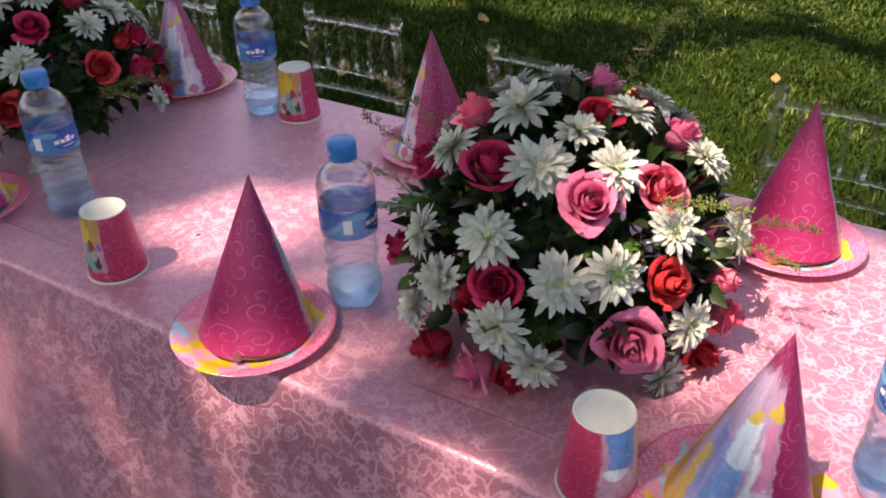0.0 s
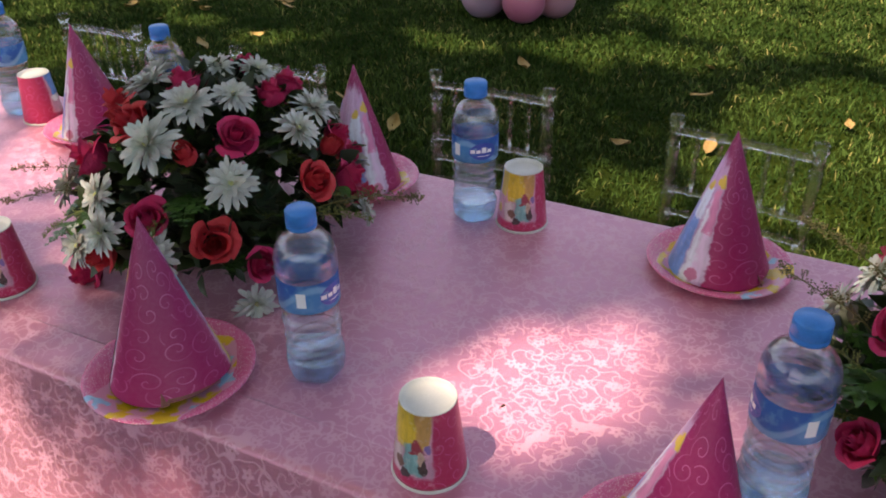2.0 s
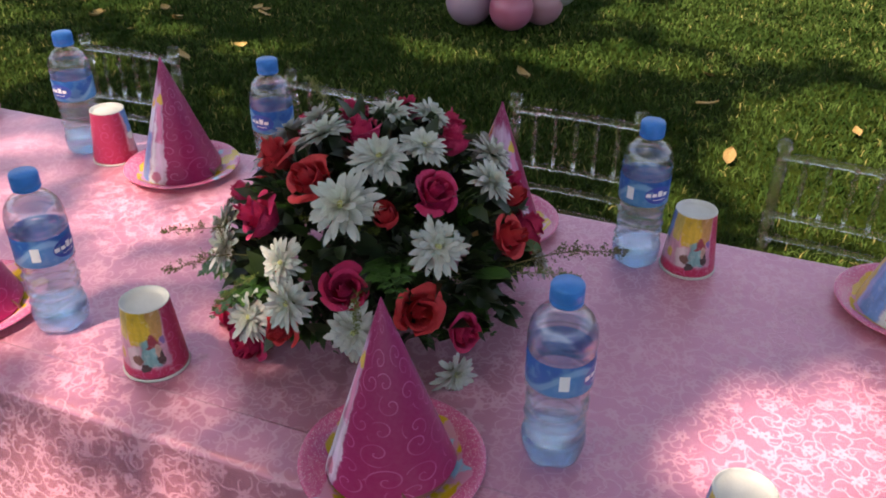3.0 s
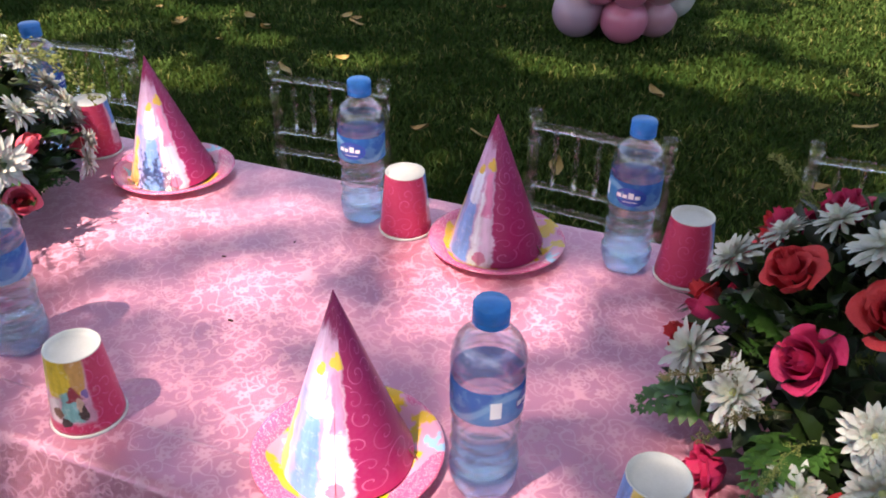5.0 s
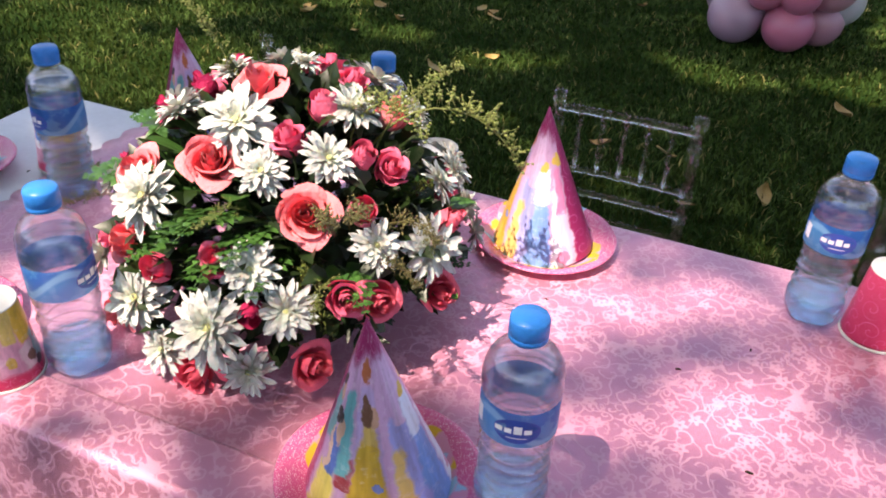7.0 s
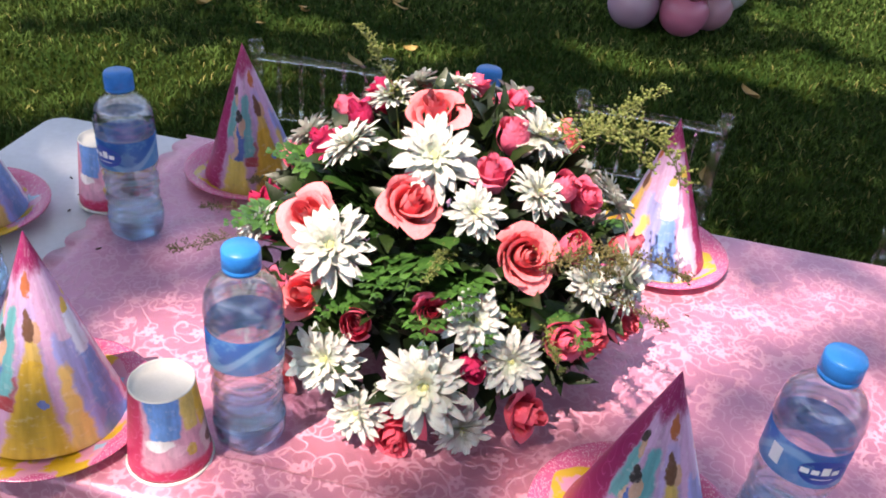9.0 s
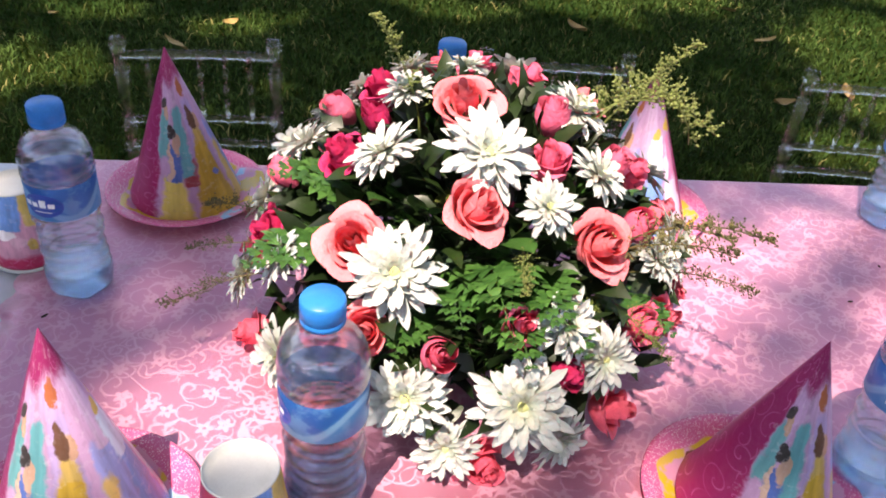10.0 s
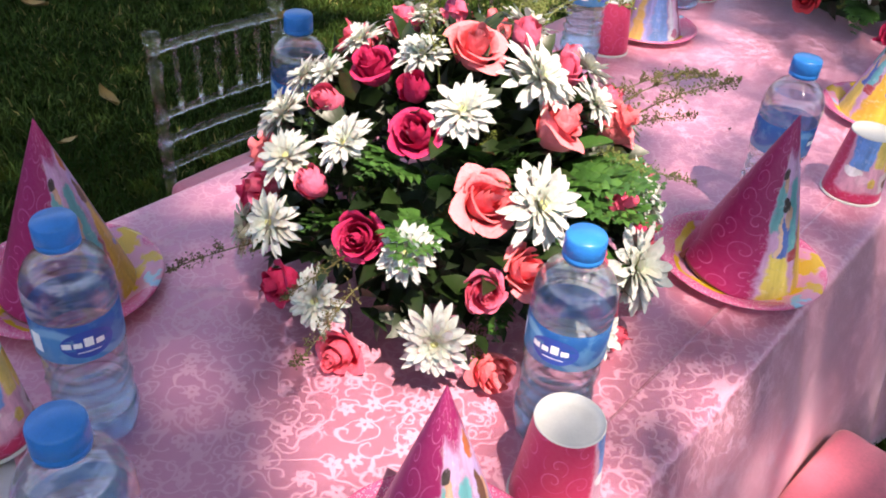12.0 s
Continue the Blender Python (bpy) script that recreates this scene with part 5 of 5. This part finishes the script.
def flower_arrangement(x, y, wide, tall, flowers, sprigs, ferns, label, seed):
    """A dome of flowers. flowers: kind to (bearing, height angle, radius in mm) on the dome; sprigs: (kind, bearing, height angle, length)."""
    rng = random.Random(seed)
    lift = 0.036
    a = thing("flower_arrangement", label, "flowers", pose(x, y, TOP + 0.001), "flower arrangements on the table")

    def spot(bearing, up, reach=1.0):
        b, u = radians(bearing), radians(up)
        n = Vector((math.cos(b) * math.cos(u), math.sin(b) * math.cos(u), math.sin(u)))
        p = Vector((n.x * wide, n.y * wide, n.z * tall)) * reach + Vector((0, 0, lift))
        return p, Vector((n.x / wide, n.y / wide, n.z / tall)).normalized()

    part("foam_base", lathe([(0, 0.0), (0.085, 0.0), (0.09, 0.01), (0.09, 0.06), (0.08, 0.08), (0, 0.09)], 24), FOAM, a, "dark green wet foam in a low dish")
    every = [(k, *f) for k, fs in flowers.items() for f in fs]
    kinds = [k for k in flowers if k != "d"]
    for _ in range(900):
        b, u = rng.uniform(20, 175), rng.uniform(2, 70)
        p, _n = spot(b, u)
        size = rng.randint(27, 38)
        if all((p - spot(q[1], q[2])[0]).length > 0.001 * (size + q[3]) * 0.80 for q in every):
            every.append((rng.choice(["d", rng.choice(kinds)]), round(b), round(u), size))
    for k, b, u, r in every:
        reach = 0.985 if k == "d" else 0.95
        p, n = spot(b, u, reach)
        p.z = max(p.z, 0.016)
        loose = 0.26 if k == "d" else 0.42
        tilt = n + Vector((rng.uniform(-loose, loose), rng.uniform(-loose, loose), rng.uniform(-0.05, 0.3)))
        size = r * 0.001 * (0.93 if k == "d" else 0.80)
        m = aim(p, tilt, rng.uniform(0, 360)) @ Matrix.Diagonal((size, size, size * (1.0 if k == "d" else 1.06), 1))
        if k == "d":
            mum = part("chrysanthemum", MUMS[rng.randrange(5)], MUM, a, m=m)
            part("flower_heart", HEART, MUM_HEART, mum)
        else:
            part("rose", ROSES[k][0 if r > 32 else (1 if r > 26 else 2)], ROSE[k], a, m=m)
    # Filler leaves deep in the dome, their near-black colour standing in for gap shade.
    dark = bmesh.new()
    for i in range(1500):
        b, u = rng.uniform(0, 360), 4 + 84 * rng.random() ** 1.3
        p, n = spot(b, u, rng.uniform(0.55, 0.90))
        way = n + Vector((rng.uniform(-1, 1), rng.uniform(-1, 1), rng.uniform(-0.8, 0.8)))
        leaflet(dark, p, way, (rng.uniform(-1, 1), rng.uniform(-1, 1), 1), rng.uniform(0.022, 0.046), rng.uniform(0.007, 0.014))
    tagged(part("foliage", dark, GAP_FOLIAGE, a, "green filler leaves, darkened with the shade of the gaps"), kind="stuff")
    for i in range(40):
        b = i * 137.5 + rng.uniform(-20, 20)
        u = rng.uniform(-2, 62)
        p, n = spot(b, u, 0.60)
        p.z = max(p.z, 0.02)
        size = rng.uniform(0.05, 0.085)
        way = n + Vector((rng.uniform(-0.5, 0.5), rng.uniform(-0.5, 0.5), rng.uniform(-0.1, 0.3)))
        m = Matrix.Translation(p) @ way.to_track_quat("X", "Z").to_matrix().to_4x4() @ pose(0, 0, 0, rng.uniform(-40, 40)) @ Matrix.Scale(size, 4)
        part("fern_frond", FRONDS[i % 3], FERN, a, m=m)
    for i, (b, u, size) in enumerate(ferns):
        p, n = spot(b, u, 0.75)
        m = Matrix.Translation(p) @ (n + Vector((0, 0, 0.1))).to_track_quat("X", "Z").to_matrix().to_4x4() @ pose(0, 0, 0, rng.uniform(-15, 15), 25) @ Matrix.Scale(size * 1.1, 4)
        part("fern_frond", FRONDS[i % 3], FERN, a, m=m)
    for i in range(30):
        p, n = spot(rng.uniform(0, 360), rng.uniform(0, 66), rng.uniform(0.52, 0.68))
        way = n + Vector((rng.uniform(-0.6, 0.6), rng.uniform(-0.6, 0.6), rng.uniform(-0.3, 0.4)))
        m = Matrix.Translation(p) @ way.to_track_quat("X", "Z").to_matrix().to_4x4() @ Matrix.Scale(rng.uniform(0.045, 0.07), 4)
        part("sprig", SPRIGS["moss"][i % 2], MOSS, a, "fuzzy yellow-green filler", m=m)
    for i in range(12):
        p, n = spot(rng.uniform(0, 360), rng.uniform(5, 60), 0.84)
        way = n + Vector((rng.uniform(-0.6, 0.6), rng.uniform(-0.6, 0.6), 0.2))
        m = Matrix.Translation(p) @ way.to_track_quat("X", "Z").to_matrix().to_4x4() @ Matrix.Scale(rng.uniform(0.035, 0.05), 4)
        part("leaf", ROUND_LEAF, FERN, a, m=m)
    for i, (k, b, u, tip) in enumerate(sprigs):
        p, n = spot(b, u, 0.82)
        which = 0 if k == "arch" else i % 2
        bend = SPRIG_BEND[k][which]
        way = Vector(tip) - p
        size = way.length * (bend / 2) / math.sin(bend / 2)
        m = Matrix.Translation(p) @ way.to_track_quat("X", "Z").to_matrix().to_4x4() @ pose(0, 0, 0, rng.uniform(-20, 20), -math.degrees(bend / 2)) @ Matrix.Scale(size, 4)
        part("sprig", SPRIGS[k][which], SPRIG_DARK if k == "olive" else SPRIG, a, "wispy budding stem", m=m)
    return a


flower_arrangement(1.32, 0.0, 0.21, 0.23, {
    "rp": [(-172, 56, 34), (-23, 48, 34), (-2, 0, 30), (-7, 15, 24)],
    "rh": [(-108, 53, 42), (-153, 39, 34), (-88, 23, 35), (-140, 13, 28)],
    "rl": [(-57, 48, 36), (27, 53, 30), (-46, 9, 40), (-93, -6, 33)],
    "rd": [(-32, 76, 30), (-111, -6, 34), (-81, -14, 28), (-98, 17, 24)],
    "rr": [(-33, 23, 32), (-16, -10, 32)],
    "d": [(-138, 50, 36), (-128, 73, 44), (-82, 56, 40), (-61, 69, 32), (-1, 71, 34), (-43, 56, 34), (-94, 35, 38), (-68, 26, 38), (-52, 28, 38), (-122, 27, 34), (-117, 6, 34), (-107, 18, 36), (-85, 12, 38), (-74, 3, 36), (-27, 10, 34), (-27, 36, 34), (7, 22, 32), (-34, -11, 32), (17, 45, 30)],
}, [("olive", -160, 30, (-0.25, -0.05, 0.20)), ("olive", -165, 40, (-0.24, -0.01, 0.24)), ("gold", -150, 24, (-0.22, -0.10, 0.16)), ("gold", -30, 40, (0.22, -0.10, 0.22)), ("olive", 5, 28, (0.27, 0.04, 0.14)), ("gold", 10, 20, (0.26, 0.02, 0.10)), ("gold", 60, 70, (0.07, 0.10, 0.33))],
    [(-150, 28, 0.09), (-50, 38, 0.07)],
    "round arrangement of hot pink and mauve roses and white chrysanthemums", 5)
flower_arrangement(0.325, 0.03, 0.21, 0.225, {
    "rr": [(-159, 52, 34), (-108, 57, 36), (-99, 9, 28), (-61, 48, 25), (-4, 28, 32), (18, 34, 25), (-52, 18, 34)],
    "rh": [(-126, 38, 38), (-94, 81, 30), (-171, 26, 26), (-77, 26, 33), (-118, -5, 32), (-32, 53, 33), (156, 48, 26), (133, 61, 27), (-37, 8, 28), (-140, -8, 33), (19, 63, 28)],
    "d": [(-133, 72, 40), (177, 67, 30), (-81, 50, 48), (-62, 67, 40), (51, 84, 30), (-161, 18, 40), (-137, 22, 38), (-101, 30, 32), (-96, 19, 36), (-112, 9, 34), (-73, 14, 38), (-42, 36, 38), (-20, 68, 32), (2, 46, 36), (-41, -7, 32)],
}, [("olive", -10, 18, (0.305, 0.035, 0.12)), ("gold", -12, 14, (0.265, -0.02, 0.105)), ("olive", -125, 24, (-0.17, -0.21, 0.125)), ("olive", -140, 26, (-0.20, -0.17, 0.14)), ("gold", -115, 24, (-0.11, -0.21, 0.09)), ("gold", -70, 28, (0.07, -0.22, 0.11)), ("gold", 150, 60, (-0.15, 0.10, 0.25))],
    [(-160, 8, 0.085), (-120, 18, 0.08), (-60, 36, 0.08)],
    "round arrangement of deep pink and red roses and white chrysanthemums", 6)
flower_arrangement(-0.95, 0.03, 0.22, 0.24, {
    "rc": [(-119, 82, 36), (-95, 53, 34), (-131, 39, 36), (-52, 41, 36), (-120, 23, 28), (-127, -3, 30), (22, 57, 28)],
    "rp": [(-25, 71, 26), (-57, 62, 28), (-32, 39, 26), (-23, 53, 24), (156, 50, 26), (174, 33, 24), (-131, 19, 27), (-12, 47, 27), (-81, 29, 27), (-43, 19, 29), (-101, 22, 26)],
    "rh": [(-157, 53, 30), (-167, 64, 24), (-70, 17, 24), (-165, 27, 30), (156, 64, 30)],
    "rs": [(-54, 1, 30), (-88, -5, 33), (-167, -5, 30), (-34, 16, 31), (-10, 9, 27), (2, 25, 26)],
    "d": [(-177, 73, 30), (-139, 59, 36), (-90, 65, 45), (-69, 52, 30), (-40, 54, 34), (-115, 37, 46), (-151, 27, 32), (-70, 28, 34), (-60, 18, 34), (-81, 12, 50), (-107, 12, 42), (-97, 1, 32), (-71, 1, 34), (-32, 30, 32), (97, 78, 22), (-180, 45, 32), (160, 34, 34), (165, 19, 36), (-173, 9, 36), (-142, 7, 38), (142, 54, 24), (-13, 23, 44), (-8, 66, 36), (6, 36, 30)],
}, [("arch", 10, 58, (0.25, 0.06, 0.17)), ("arch", -10, 60, (0.20, -0.05, 0.26)), ("gold", 0, 55, (0.19, 0.02, 0.31)), ("olive", -34, 34, (0.195, -0.173, 0.233)), ("olive", -42, 36, (0.164, -0.211, 0.238)), ("olive", -24, 32, (0.25, -0.12, 0.20)), ("olive", -28, 26, (0.23, -0.15, 0.16)), ("olive", -165, 22, (-0.262, -0.043, 0.113)), ("olive", -160, 18, (-0.282, -0.081, 0.075)), ("olive", 170, 14, (-0.275, 0.115, 0.06)), ("gold", -165, 72, (-0.094, -0.026, 0.338)), ("gold", -75, 44, (0.03, -0.20, 0.19)), ("gold", -45, 24, (0.15, -0.20, 0.13))],
    [(-88, 44, 0.090), (-74, 40, 0.080), (-97, 40, 0.075), (-82, 34, 0.080), (-68, 32, 0.07), (-110, 30, 0.06), (-40, 26, 0.07), (-120, 48, 0.06), (-150, 36, 0.085), (-165, 50, 0.075)],
    "round arrangement of coral and pink roses and white chrysanthemums", 7)


# ---- balloons ----
def balloon_column():
    c = thing("balloon_column", "cluster of pink, lilac and white balloons on the grass", "balloons", pose(-0.58, 3.37, 0))
    spots = [("lilac", -0.15, -0.06, 0.115, 0.122), ("pink", 0.08, -0.08, 0.110, 0.112), ("rose", 0.20, 0.06, 0.112, 0.11), ("white", 0.26, 0.12, 0.20, 0.115), ("lilac", -0.20, 0.10, 0.17, 0.115), ("pink", -0.04, -0.12, 0.26, 0.085), ("pink", 0.10, -0.12, 0.265, 0.09), ("rose", 0.22, -0.02, 0.29, 0.11), ("lilac", -0.16, -0.04, 0.33, 0.12), ("pink", 0.0, 0.12, 0.16, 0.11), ("pink", -0.03, 0.02, 0.30, 0.11), ("white", 0.05, -0.06, 0.43, 0.115), ("lilac", 0.18, 0.08, 0.44, 0.12), ("pink", -0.12, 0.06, 0.48, 0.115)]
    for kind, x, y, z, r in spots:
        bm = bmesh.new()
        bmesh.ops.create_uvsphere(bm, u_segments=28, v_segments=18, radius=r)
        way = Vector((-x, -y, 0.30 - z)).normalized()
        q = Vector((0, 0, 1)).rotation_difference(way)
        for v in bm.verts:
            h = v.co.z / r
            v.co.x *= 1 - 0.10 * max(0, h)
            v.co.y *= 1 - 0.10 * max(0, h)
            v.co.z *= 1.10 if h > 0 else 1.0
            v.co = q @ v.co
        ob = part("balloon", bm, BALLOON[kind], c, f"{kind} latex balloon", m=pose(x, y, z + 0.008))
        knot = lathe([(0, r * 1.08), (0.006, r * 1.09), (0.010, r * 1.16), (0.006, r * 1.17), (0, r * 1.16)], 10)
        part("knot", knot, BALLOON[kind], ob, m=q.to_matrix().to_4x4())


balloon_column()


# ---- fallen leaves and crumbs ----
def dry_leaf_mesh(seed):
    rng = random.Random(seed)
    bm = bmesh.new()
    bend = rng.uniform(0.1, 0.3)
    patch(bm, [[(s - 0.5, k * 0.27 * math.sin(math.pi * min(0.999, s * 0.95 + 0.03)) ** 0.8 * (1 + 0.12 * math.sin(9 * s + seed)), bend * (abs(k) * 0.5 + (s - 0.5) ** 2 * 2) + 0.03 * math.sin(6 * s + k)) for k in (-1, -0.5, 0, 0.5, 1)] for s in (0, 0.12, 0.28, 0.45, 0.62, 0.8, 0.92, 1.0)])
    return finish(bm, "fallen_leaf", DRY_LEAF)


LEAF_SHAPES = [dry_leaf_mesh(i) for i in range(4)]
LEAVES = [(-3.16, 2.82), (-2.83, 2.84), (-2.55, 2.64), (-2.24, 2.51), (-2.13, 2.74), (-1.77, 3.0), (-1.59, 2.5), (-1.75, 2.27), (-1.19, 3.55), (0.52, 2.94), (0.40, 1.99), (-0.76, 1.96), (-0.23, 2.62), (0.69, 2.11), (-0.97, 1.92), (-0.64, 1.64), (-2.59, 2.68), (-2.16, 2.79), (-1.80, 3.06), (1.12, 2.52), (-2.30, 2.88), (-1.87, 3.10), (-0.43, 1.80), (0.56, 2.59)]
rng = random.Random(12)
for i, (x, y) in enumerate(LEAVES):
    ob = new("fallen_leaf", LEAF_SHAPES[i % 4])
    size = rng.uniform(0.06, 0.10)
    ob.matrix_basis = pose(x, y, 0.024, rng.uniform(-25, 25), rng.uniform(-25, 25), rng.uniform(0, 360)) @ Matrix.Scale(size, 4)
    tagged(ob, "dry yellow-brown leaf fallen on the grass", "leaf", "fallen leaves on the lawn")


def crumb_mesh():
    bm = bmesh.new()
    bmesh.ops.create_icosphere(bm, subdivisions=1, radius=1.0)
    for v in bm.verts:
        v.co = Vector((v.co.x, v.co.y * 0.35, v.co.z * 0.3)) * (1 + 0.3 * noise.noise(v.co * 2))
    return finish(bm, "bud_scale", CRUMB)


CRUMB_MESH = crumb_mesh()
for x, y, z in ((-0.488, 0.072, TOP), (-0.397, -0.050, TOP), (-0.418, 0.143, TOP), (0.83, -0.13, TOP), (-1.50, 0.165, TOP - 0.004), (-1.465, 0.13, TOP - 0.004), (-1.455, 0.09, TOP - 0.004), (-1.37, 0.02, TOP), (-0.66, 0.13, TOP)):
    ob = new("bud_scale", CRUMB_MESH)
    ob.matrix_basis = pose(x, y, z + 0.0016, 0, 0, rng.uniform(0, 180)) @ Matrix.Scale(rng.uniform(0.0028, 0.0046), 4)
    tagged(ob, "tiny dark dry bud scale fallen on the table", "debris", "bits fallen on the table")
